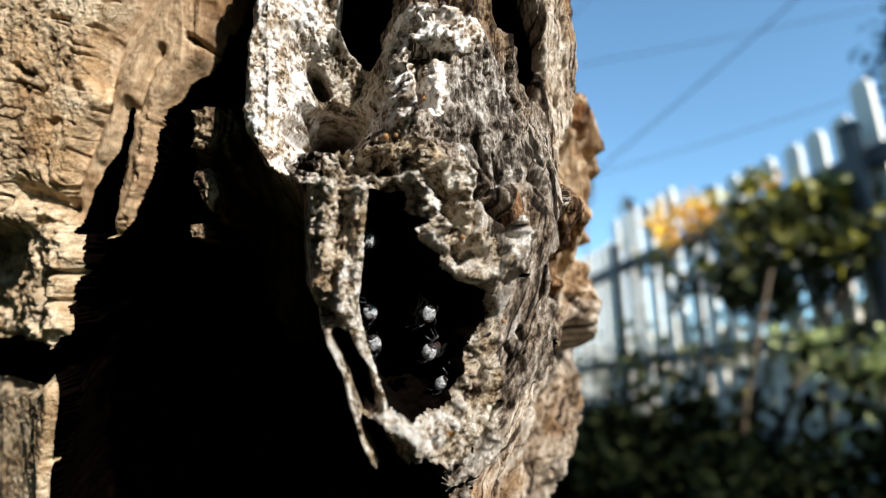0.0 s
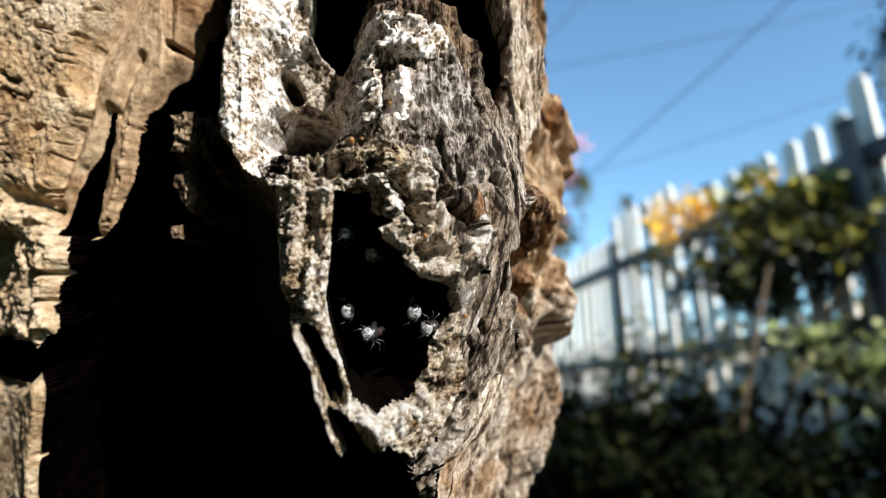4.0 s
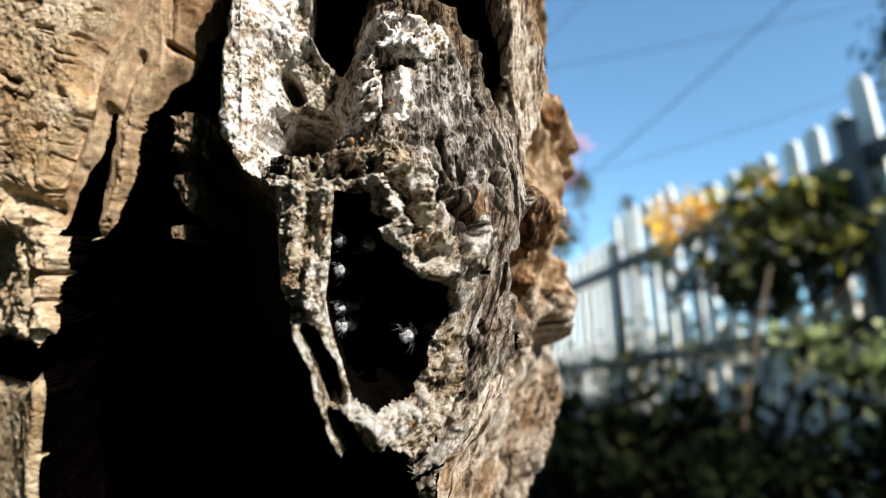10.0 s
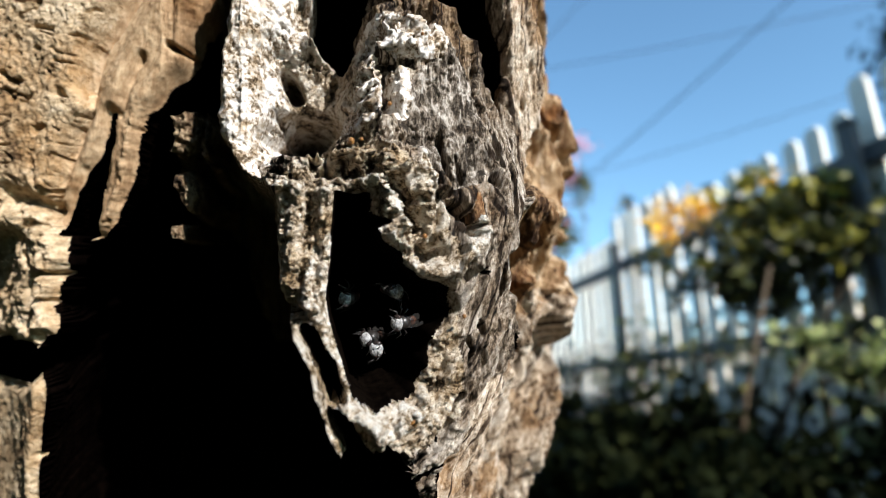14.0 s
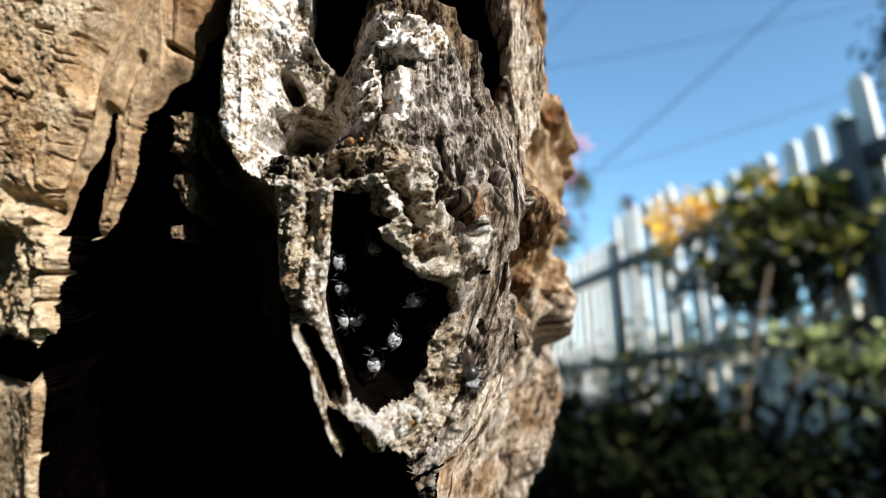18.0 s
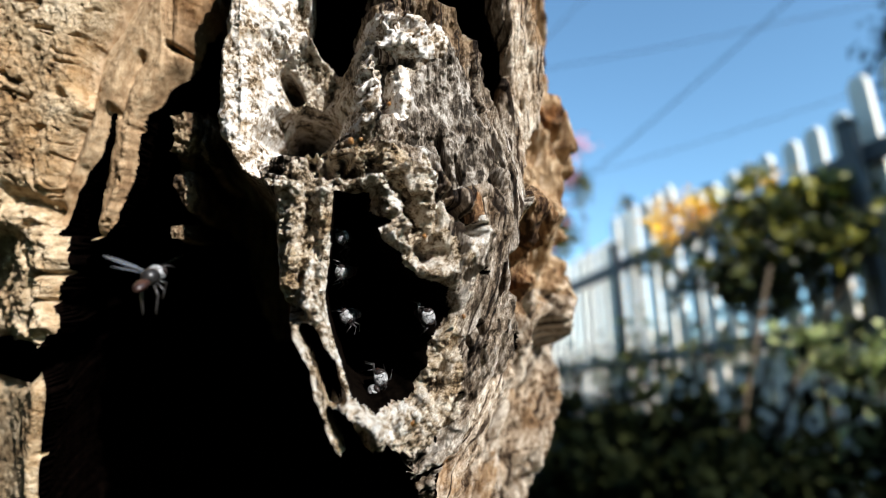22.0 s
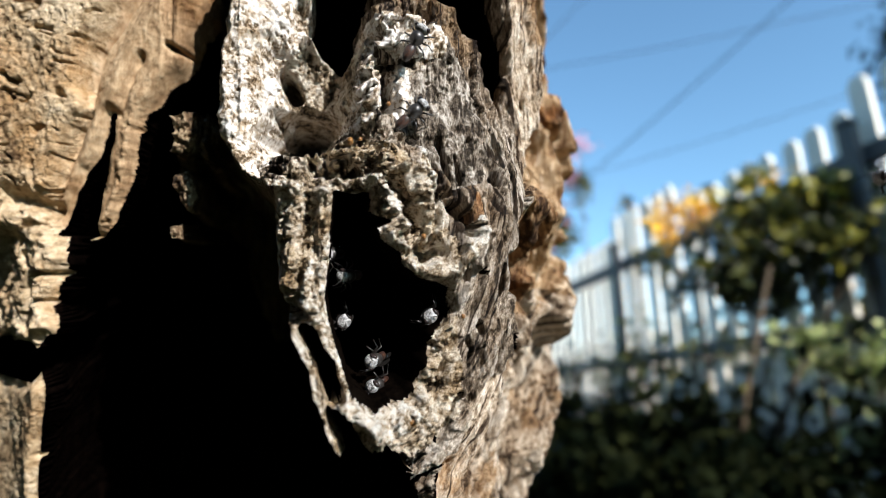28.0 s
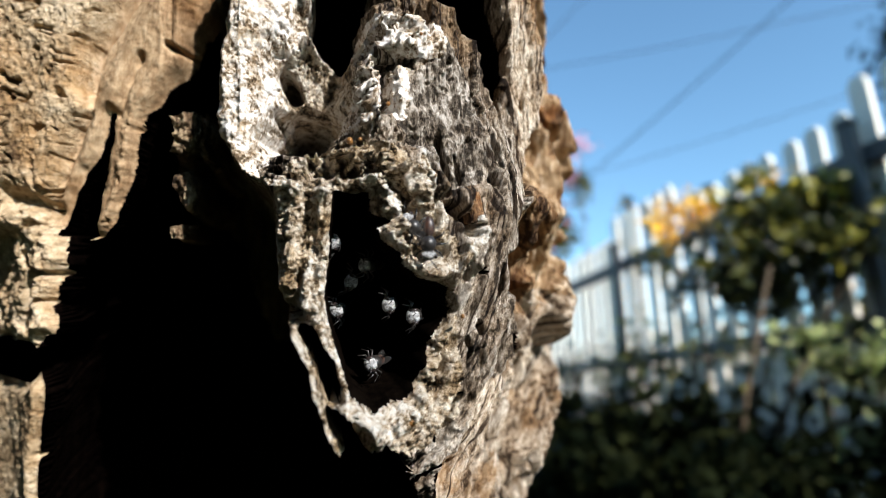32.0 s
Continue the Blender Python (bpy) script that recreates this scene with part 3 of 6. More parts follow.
        for line, w in (([(27.2, -9.0), (28.2, -11.5), (29.0, -14.0), (29.6, -16.1)], 1.0), ([(29.5, -18.2), (30.2, -19.8), (31.1, -21.3)], 1.15), ([(33.6, -23.4), (34.9, -23.5)], 0.6)):
            d, k = to_line(line, wu, wv)
            rho = rho - 22 * step(w, 0.45 * w, d)
            # the gaps between the ridges also get the near-black shade colour
            zones["carved"] = zones["carved"] | (d < 0.75 * w)

        # crumbly pits round the rim and under the crust
        pit = step(0.2, 0.5, fbm(u, v, 1.7, 1.4, 4, 97)) * step(9, 2, np.abs(to_patch(ENTRANCE, u, v) - 1)) * step(44, 30, u) * step(-14, -4, v)
        near = step(13, 4, np.abs(to_patch(ENTRANCE, u, v))) * step(1, -1, m)
        rho = rho - 3.0 * step(28, 34, u) * (1 - right) * pit - 1.3 * step(33, 28, u) * (1 - ridged(u + 0.4 * fbm(u, v, 3, 9, 3, 96), v, 1.6, 24, 3, 98)) + near * (1 - 0.93 * right) * (1 - 0.8 * step(31, 27, u) * step(9, 6, v)) * (1.1 * crumb + 1.1 * fbm(u, v, 1.2, 1.2, 4, 99, 0.75))
        under = to_line([(23.1, 10.8), (27.5, 10.3), (32.8, 10.2)], wu, wv)[0]
        rho = rho + step(5, 2, under) * (2.2 * fbm(u, v, 2.2, 1.8, 5, 100, 0.75) + 1.6 * crumb) - 7 * step(2.2, 1.0, under) * step(-0.05, 0.3, fbm(u, v, 3.2, 2.4, 4, 101, 0.7))
        d = to_line([(23.4, 24.3), (24.2, 22.7)], wu, wv)[0]
        rho = rho - 9 * step(1.6, 0.8, d)

        # the openings
        for shape, floor, soft in ((ENTRANCE, 66, 0.7), (UPPER_CAVITY, 88, 1.2), (SIDE_SLOT, 84, 1.0)):
            e = to_patch(shape, wu * 0.4 + u * 0.6, wv * 0.4 + v * 0.6) - (0.4 if shape is SIDE_SLOT else 0)
            rho = rho - 2.5 * step(1.0, -0.4, e)
            rho = rho + (np.minimum(floor + 2 * coarse, rho) - rho) * step(soft - 0.7, -soft * 1.4 - 0.7, e)
            # marks where the painted shade inside each opening begins
            if floor == 66:
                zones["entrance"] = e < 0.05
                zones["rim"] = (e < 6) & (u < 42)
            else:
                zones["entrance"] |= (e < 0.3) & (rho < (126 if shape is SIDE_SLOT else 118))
        zones["plate"] = (p > 0.5) & (rho > 128)
        lumps = to_line([(34.7, 27.8), (37.5, 26.8), (40.3, 27.1)], wu, wv)[0], to_line([(31.1, 16.1), (33.3, 19.7), (34.4, 21.5)], wu, wv)[0], to_line([(37.0, 21.8), (37.1, 16.9)], wu, wv)[0]
        zones["pale"] = (lumps[0] < 2.8) | (lumps[1] < 2.3) | (lumps[2] < 1.2)
        zones["lip"] = np.zeros(u.shape, bool)
        for line, w in (([(29.1, 0.1), (27.6, -5.1), (28.1, -8.7), (29.2, -11.4), (30.1, -13.7), (30.7, -16.0), (31.6, -17.2), (32.4, -18.2)], 1.7), ([(26.1, -10.8), (27.0, -13.3), (27.7, -15.8), (27.9, -18.7), (28.6, -20.8), (29.5, -22.1), (30.9, -22.4), (32.5, -22.5)], 0.55),
                        ([(22.0, 8.0), (23.8, 7.4), (26.2, 6.9)], 0.5), ([(41.0, -2.8), (42.7, -0.7), (44.7, 2.8)], 1.0), ([(33.8, 2.6), (35.6, 0.1), (37.5, -2.9)], 0.7),
                        ([(33.2, 9.0), (34.6, 6.1), (35.6, 3.0)], 0.6), ([(33.3, -19.6), (35.2, -19.0), (37.4, -18.1)], 1.3), ([(38.4, 11.7), (38.6, 7.2)], 0.6)):
            zones["lip"] |= to_line(line, wu, wv)[0] < 0.75 * w * (1 + 0.9 * fbm(u, v, 1.3, 1.3, 3, 115))
        zones["amber"] = to_patch(AMBER_WOOD, wu, wv) < 0
        hollow = np.minimum(to_patch(ENTRANCE, u, v), to_patch(UPPER_CAVITY, u, v) + 1.5)
        zones["outside"] = hollow
        zones["depth"] = np.clip(130 - rho, 0, 80) * np.maximum(step(1.5, -0.3, hollow) * np.where(v > 12, 1.0, 0.3), 1.7 * step(2.5, 0.8, to_patch(SIDE_SLOT, u, v)))
    # fine grit everywhere
    along = step(30, 42, u)
    smoothed = 1 - 0.85 * (zones["sapwood"] & zones["smooth"]) - 0.25 * (zones["sapwood"] & ~zones["smooth"])
    rho = rho + ((1 - along) * 0.45 * smoothed * fbm(u, v, 0.8, 0.9, 3, 103, 0.75) + along * 0.5 * fbm(lean, v, 0.8, 7, 3, 105, 0.7)) * (1 + step(30, 10, np.abs(m))) * (1 - 0.7 * cin)
    rho = rho + 0.25 * cin * fbm(u, v, 0.7, 0.8, 2, 107, 0.8) + 0.5 * p * fbm(u, v, 0.7, 1.0, 2, 109, 0.8)
    return rho, zones


def build_trunk():
    turn = 2 * math.pi * 126
    us = np.concatenate([np.arange(-turn / 2, -62, 6.0), np.arange(-62, 10, 0.22), np.arange(10, 70, 0.13), np.arange(70, 112, 0.25), np.arange(112, turn / 2 - 3, 6.0)])
    vs = np.concatenate([np.arange(-FOOT, -58, 8.0), np.arange(-58, -36, 0.24), np.arange(-36, 46, 0.15), np.arange(46, 58, 0.24), np.arange(58, 1300, 8.0)])
    u, v = np.meshgrid(us, vs)
    grain = u
    u = u - 0.010 * np.clip(10 - v, 0, 50) ** 2 * step(0, 50, u) * step(200, 120, u) * step(-160, -45, v)      # the fibres sweep in under the chin
    stretches = []
    for lo, hi, bare, nest in ((-999, 2, True, False), (2, 24, True, True), (24, 999, False, True)):
        c = (us >= lo) & (us < hi)
        stretches.append(skin(u[:, c], v[:, c], grain[:, c], bare, nest))
    rho = np.concatenate([r for r, z in stretches], 1)
    zones = {name: np.concatenate([z[name] for r, z in stretches], 1) for name in stretches[0][1]}
    away = np.maximum(step(70, 240, v), step(-70, -240, v))
    plain = 92 + 6 * fbm(u, v, 50, 200, 2, 7) + 2.0 * ridged(u, v, 22, 90, 3, 9) + 45 * step(-450, -700, v)
    rho = rho + (plain - rho) * away
    th = u / 126 + 0.20 * step(1, 8, zones["depth"]) * zones["depth"] / rho      # the hollows run inward, undercutting their far side
    th = th - 1.15 * step(22, -8, u) * np.clip(110 - rho, 0, 48) * (1 - away) * (zones["depth"] == 0) * zones["beside"] / 126    # the gully undercuts the sapwood
    near = 1 - np.maximum(step(56, 70, np.abs(v)), step(60, 90, np.abs(u - 25)))
    near = near * step(0.5, 2.2, zones["outside"]) * step(4, 14, u) * step(42, 36, u) * np.maximum(step(30, 33, u), step(18, 14, u))
    th = th + near * 0.7 * fbm(v + 0.3 * u, rho, 1.4, 1.6, 3, 111, 0.7) / 126      # crumbling on the steep faces
    up = v + near * 0.7 * fbm(u + 0.3 * v, rho, 1.4, 1.6, 3, 113, 0.7)
    pos = np.stack([rho * np.sin(th), -rho * np.cos(th), up + FOOT], -1) * 0.001
    trunk = thing("tree_trunk", EYE @ pose(AXIS_X * 0.001, -FOOT * 0.001, -AXIS_Z * 0.001, -90),
                  "weathered grey and tan old tree trunk with a hollow nest mound", "tree trunk")
    kind = np.zeros(u.shape, int)                    # 0 gully wood and cracks, shade put in as near-black colour
    kind[zones["bulge"]] = 1
    kind[zones["sapwood"]] = 2
    kind[zones["sapwood"] & zones["smooth"]] = 12
    kind[zones["knob"]] = 14
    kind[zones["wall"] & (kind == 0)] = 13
    kind[zones["mound"]] = 3
    kind[zones["rim"] & zones["mound"]] = 4
    kind[(kind == 3) & (u + 3 * fbm(u, v, 4, 12, 4, 52) > 54) & (v > 2)] = 9
    kind[zones["plate"] & (kind == 3)] = 10
    kind[zones["crust"]] = 5
    kind[zones["pale"] & (kind >= 3)] = 5
    kind[zones["bowl"] & ~zones["crust"]] = 4
    kind[zones["lip"] & ((kind == 3) | (kind == 4) | (kind == 10))] = 11
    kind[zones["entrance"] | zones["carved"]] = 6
    kind[zones["amber"] & (kind == 3)] = 7
    kind[zones["bulge"] & (kind == 1) & (v + 16 * fbm(u, v, 14, 12, 5, 51, 0.65) < -13)] = 9
    # shade of crevice and cracks painted with the near-black gully colour
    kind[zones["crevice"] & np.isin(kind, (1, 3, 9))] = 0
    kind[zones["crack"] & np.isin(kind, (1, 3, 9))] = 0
    kind[away > 0.02] = 8
    cells = kind[:-1, :].copy()
    along = np.stack([grain, v], -1) * 0.001
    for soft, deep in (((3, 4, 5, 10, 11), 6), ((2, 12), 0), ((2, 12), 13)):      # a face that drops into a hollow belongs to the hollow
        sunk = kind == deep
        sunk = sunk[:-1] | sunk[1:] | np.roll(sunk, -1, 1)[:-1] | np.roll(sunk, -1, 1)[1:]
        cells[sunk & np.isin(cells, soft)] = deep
    cells = np.where(np.abs(np.roll(u, -1, 1) - u)[:-1] > 100, 8, cells)
    for i, (name, material, label) in enumerate((
            ("gully_wood", gully_shade_mat, "gully wood with its deep shade put into a near-black colour"),
            ("brown_bulge", bulge_mat, "gnarled orange-brown wood bulge"),
            ("sapwood", sap_mat, "tan bare sapwood with flaky bark"),
            ("nest_mound", mound_mat, "grey fibrous weathered mound round the nest"),
            ("entrance_rim", rim_mat, "crumbly resin and bark rim of the nest entrance"),
            ("pale_crust", crust_mat, "white crumbly crust on a curled shell of wood"),
            ("entrance_cavity", cavity_shade_mat, "nest hollows with their shade coloured near black"),
            ("amber_wood", bulge_mat, "strip of bare amber wood"),
            ("bark", bark_mat, "rough brown bark"),
            ("pale_flank", flank_mat, "pale weathered lower flank"),
            ("face_plate", plate_mat, "hard grey-brown plate on the mound"),
            ("pale_lip", lip_mat, "pale worn ridges round the entrance"),
            ("smooth_sapwood", smooth_sap_mat, "smooth brown sapwood beside the gully"),
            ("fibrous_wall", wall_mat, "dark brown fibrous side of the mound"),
            ("shredded_bark", shred_mat, "crumbly tan shreds of bark in the gully"))):
        if (cells == i).any():
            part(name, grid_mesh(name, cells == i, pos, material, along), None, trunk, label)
    top = [Vector(p) for p in pos[-1]]
    part("sawn_top", mesh_from("sawn_top", top, [tuple(range(len(top)))], bark_mat, smooth=False), None, trunk, "flat sawn top")
    return trunk


def build_resin(trunk):
    """Amber resin drops that the bees left on the rim."""
    amber = mat("amber_resin", [(0.4, (0.12, 0.05, 0.015)), (0.6, (0.36, 0.18, 0.05))], 0.3, 900, bump=0.5, bump_scale=2500, grit=0.0002, spec=0.5)
    for x, y, z, r in ((-10.71, 12.63, 64.0, 0.75), (-9.61, 13.01, 64.6, 0.5), (-6.58, 18.00, 67.8, 0.55), (-3.24, -19.16, 60.4, 0.9), (-3.88, -18.59, 60.6, 0.6),
                       (-2.07, 1.49, 62.6, 0.6), (-2.48, 26.29, 66.8, 0.5), (2.45, -7.68, 62.5, 0.5)):
        bm = bmesh.new()
        bmesh.ops.create_icosphere(bm, subdivisions=3, radius=r * 0.00052)
        for p in bm.verts:
            p.co *= 1 + 0.35 * noise.noise(p.co * 1300 + Vector((x, y, z)))
        drop = part("resin_drop", bm, amber, trunk, "amber resin drop")
        drop.matrix_basis = trunk.matrix_basis.inverted() @ EYE @ pose(x * 0.001, y * 0.001, -z * 0.001)


trunk = build_trunk()
build_resin(trunk)


# ---- garden behind: ground, fence, shrubs, cables ----
grass_mat = mat("lawn", [(0.3, (0.008, 0.012, 0.004)), (0.5, (0.018, 0.026, 0.008)), (0.7, (0.035, 0.045, 0.014))], 0.95, 3, bump_scale=60, grit=0.02, spec=0.05)
white_mat = mat("white_paint", [(0.3, (0.72, 0.68, 0.58)), (0.55, (0.86, 0.81, 0.71)), (0.75, (0.90, 0.86, 0.76))], 0.45, 4, bump_scale=60, grit=0.001, bump=0.2)
grey_mat = mat("grey_post", [(0.3, (0.07, 0.075, 0.08)), (0.7, (0.14, 0.145, 0.15))], 0.6, 6, bump_scale=80, grit=0.001)
leaf_mat = mat("green_leaf", [(0.25, (0.014, 0.020, 0.005)), (0.50, (0.030, 0.036, 0.007)), (0.76, (0.17, 0.16, 0.018))], 0.45, 8, bump_scale=90, grit=0.002, island=True)
# near-black leaves: the hedge's shade is put into this colour
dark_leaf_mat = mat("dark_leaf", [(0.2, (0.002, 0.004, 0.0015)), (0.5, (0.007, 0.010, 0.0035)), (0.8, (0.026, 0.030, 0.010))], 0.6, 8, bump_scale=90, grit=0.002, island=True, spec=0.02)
orange_mat = mat("orange_petal", [(0.2, (0.75, 0.34, 0.01)), (0.5, (0.88, 0.50, 0.02)), (0.8, (0.90, 0.62, 0.05))], 0.6, 20, bump_scale=90, grit=0.002, island=True)
pink_mat = mat("pink_petal", [(0.2, (0.55, 0.20, 0.28)), (0.6, (0.75, 0.40, 0.48)), (0.8, (0.80, 0.55, 0.6))], 0.6, 20, bump_scale=90, grit=0.002, island=True)
stem_mat = mat("brown_stem", [(0.3, (0.05, 0.035, 0.02)), (0.7, (0.16, 0.12, 0.08))], 0.85, 30, (1, 1, 0.2), bump_scale=120, grit=0.002)
cable_mat = mat("black_cable", [(0.3, (0.02, 0.02, 0.022)), (0.7, (0.04, 0.04, 0.045))], 0.5, 10, bump=0)


def box(sx, sy, sz, bevel=0.0, z0=0.0):
    bm = bmesh.new()
    bmesh.ops.create_cube(bm, size=1, matrix=Matrix.Translation((0, 0, z0 + sz / 2)) @ Matrix.Diagonal((sx, sy, sz, 1)))
    if bevel:
        bmesh.ops.bevel(bm, geom=bm.edges[:], offset=bevel, segments=1, affect="EDGES")
    return bm


def tube(points, radii, sides=8):
    """A round stem through the points, with closed ends."""
    verts, faces = [], []
    pts = [Vector(p) for p in points]
    for i, p in enumerate(pts):
        way = (pts[min(i + 1, len(pts) - 1)] - pts[max(i - 1, 0)]).normalized()
        side = way.orthogonal().normalized()
        over = way.cross(side)
        for k in range(sides):
            a = 2 * math.pi * k / sides
            verts.append(p + (side * math.cos(a) + over * math.sin(a)) * radii[i])
    for i in range(len(pts) - 1):
        for k in range(sides):
            a, b = i * sides + k, i * sides + (k + 1) % sides
            faces.append((a, b, b + sides, a + sides))
    faces.append(tuple(range(sides))[::-1])
    faces.append(tuple((len(pts) - 1) * sides + k for k in range(sides)))
    return verts, faces


def leaves(name, centres, length, width, material, seed):
    """Many folded pointed leaves, one at each centre, turned at random."""
    rng = np.random.default_rng(seed)
    n = len(centres)
    a = rng.normal(size=(n, 3))
    a /= np.linalg.norm(a, axis=1)[:, None]
    b = np.cross(a, rng.normal(size=(n, 3)))
    b /= np.linalg.norm(b, axis=1)[:, None]
    c = np.cross(a, b)
    s = rng.uniform(0.6, 1.25, (n, 1))
    ln, wd = length * s, width * s
    base, tip = centres - a * ln / 2, centres + a * ln / 2
    l = centres + b * wd / 2 + c * wd * 0.22
    r = centres - b * wd / 2 + c * wd * 0.22
    verts = np.stack([base, l, tip, r], 1).reshape(-1, 3)
    i = np.arange(n)[:, None] * 4
    faces = np.concatenate([i + [0, 2, 1], i + [0, 3, 2]])
    return mesh_from(name, verts, faces, material, smooth=False)


def clumps(rng, n, centre, radii, groups, spread):
    """Leaf places: clumps scattered in an ellipsoid, dense at the outside, with gaps."""
    d = rng.normal(size=(groups, 3))
    d /= np.linalg.norm(d, axis=1)[:, None]
    heart = np.array(centre) + d * np.array(radii) * rng.uniform(0.35, 1.0, (groups, 1))
    return heart[rng.integers(0, groups, n)] + rng.normal(size=(n, 3)) * spread


def eye_point(x, y, z):
    return EYE @ Vector((x, y, -z))


def build_ground():
    n = 40
    k = np.linspace(-1, 1, n)
    k = np.sign(k) * np.abs(k) ** 3 * 1500
    x, y = np.meshgrid(k, k)
    z = 0.015 * fbm(x * 10, y * 10, 9, 9, 3, 5) - 0.01
    pos = np.stack([x, y, z], -1)
    keep = np.ones((n - 1, n), bool)
    keep[:, -1] = False
    tagged(new("ground", grid_mesh("ground", keep, pos, grass_mat)), "dark green garden lawn", "lawn", kind="structure")


FENCE_A, FENCE_B, PITCH = Vector((1.713, 1.45)), Vector((0.56, 6.3)), 0.12


def build_fence():
    way = (FENCE_B - FENCE_A)
    length = way.length
    way.normalize()
    turn = math.degrees(math.atan2(way.y, way.x))
    fence = thing("picket_fence", pose(FENCE_A.x, FENCE_A.y, 0, 0, 0, turn), "tall white painted picket fence with grey posts and rails", "fence")
    bm = bmesh.new()
    w, h, d = 0.038, 1.69, 0.010
    outline = [(-w, 0), (w, 0), (w, h - 0.03), (w * 0.55, h), (-w * 0.55, h), (-w, h - 0.03)]
    front = [bm.verts.new((x, d, z)) for x, z in outline]
    back = [bm.verts.new((x, -d, z)) for x, z in outline]
    bm.faces.new(front)
    bm.faces.new(back[::-1])
    for i in range(6):
        bm.faces.new((front[i], back[i], back[(i + 1) % 6], front[(i + 1) % 6]))
    bmesh.ops.recalc_face_normals(bm, faces=bm.faces[:])
    first = part("picket", bm, white_mat, fence, smooth=False)
    rng = random.Random(4)
    for i in range(int(length / PITCH)):
        ob = first if i == 0 else new("picket", first.data)
        ob.parent = fence
        ob.matrix_basis = pose(0.06 + i * PITCH, 0.0, 0.04 + rng.uniform(-0.008, 0.008) + (0.10 if i < 4 else 0.13 if 12 < i < 19 else 0.0), 0, rng.uniform(-0.5, 0.5), 0)
    for z in (0.845, 1.465):
        rail = part("rail", box(length, 0.04, 0.075, 0.004), grey_mat, fence, "grey horizontal rail", smooth=False)
        rail.matrix_basis = pose(length / 2, 0.031, z)
    for x in (0.45, 2.13, 3.85):
        post = part("post", box(0.06, 0.05, 1.62, 0.006), grey_mat, fence, "square grey fence post", smooth=False)
        post.matrix_basis = pose(x, 0.078, 0)
        cap = part("cap", box(0.07, 0.06, 0.03, 0.008), grey_mat, post, smooth=False)
        cap.matrix_basis = pose(0, 0, 1.62)


def flower_head(name, at, size, material, parent, seed):
    rng = np.random.default_rng(seed)
    return tagged(part(name, leaves(name, np.array(at) + rng.normal(size=(60, 3)) * size, size * 1.1, size * 0.6, material, seed), None, parent), kind="stuff")


def build_shrub():
    rng = np.random.default_rng(8)
    base = Vector((1.02, 2.2, 0))
    shrub = thing("flowering_shrub", pose(*base), "dense green shrub with orange flowers before the fence", "shrub")
    for i in range(6):
        a = i * 1.05
        tip = Vector((0.30 + 0.38 * math.cos(a), -0.1 + 0.3 * math.sin(a), 0.95 + 0.12 * (i % 3)))
        mid = tip * 0.5 + Vector((0, 0, 0.1))
        part("stem", mesh_from("stem", *tube([(0.02 * math.cos(a), 0.02 * math.sin(a), 0), mid, tip], [0.016, 0.012, 0.006]), stem_mat), None, shrub)
    at = clumps(rng, 2100, (0.40, -0.08, 1.19), (0.62, 0.40, 0.21), 64, 0.042)
    tagged(part("foliage", leaves("foliage", at, 0.075, 0.035, leaf_mat, 3), None, shrub), kind="stuff")
    # a brighter leaf colour paints the sunlight on the shrub's top
    sunlit_leaf_mat = mat("sunlit_leaf", [(0.25, (0.06, 0.07, 0.008)), (0.50, (0.20, 0.19, 0.018)), (0.75, (0.42, 0.36, 0.03))], 0.45, 8, bump_scale=90, grit=0.002, island=True)
    at = clumps(rng, 420, (0.36, -0.2, 1.37), (0.34, 0.16, 0.07), 26, 0.032)
    tagged(part("sunlit_top", leaves("sunlit_top", at, 0.075, 0.035, sunlit_leaf_mat, 13), None, shrub, "top leaves with sunlight put into their yellow-green colour"), kind="stuff")
    for i, (x, y, z, s) in enumerate(((0.79, 1.9, 1.27, 0.036), (0.83, 1.92, 1.22, 0.034), (0.88, 1.9, 1.30, 0.026), (0.94, 1.9, 1.31, 0.028), (1.22, 1.9, 1.42, 0.022), (0.95, 1.9, 1.27, 0.020))):
        flower_head("flower", Vector((x, y, z)) - base, s, orange_mat, shrub, 20 + i)


def build_hedge():
    rng = np.random.default_rng(18)
    for i in range(6):
        y = 1.35 + i * 0.72
        x = 1.02 - 0.12 * i
        bush = thing("low_hedge_bush", pose(x, y, 0), "low hedge bush with its shade put into near-black leaves", "bush", "hedge bushes along the fence")
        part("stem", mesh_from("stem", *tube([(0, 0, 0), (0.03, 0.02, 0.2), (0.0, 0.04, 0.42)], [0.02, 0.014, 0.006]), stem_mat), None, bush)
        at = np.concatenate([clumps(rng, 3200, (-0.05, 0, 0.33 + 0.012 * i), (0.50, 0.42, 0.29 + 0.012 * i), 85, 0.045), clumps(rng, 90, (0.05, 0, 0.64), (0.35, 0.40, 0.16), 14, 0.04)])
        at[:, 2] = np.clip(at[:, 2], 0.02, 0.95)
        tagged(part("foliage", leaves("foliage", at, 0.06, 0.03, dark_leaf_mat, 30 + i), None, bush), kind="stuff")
        if i in (1, 2, 3):
            sprigs = clumps(rng, 130, (0.02, 0.1, 0.78), (0.36, 0.40, 0.16), 20, 0.04)
            tagged(part("thin_growth", leaves("thin_growth", sprigs, 0.06, 0.026, leaf_mat, 40 + i), None, bush, "thin olive green sprigs"), kind="stuff")


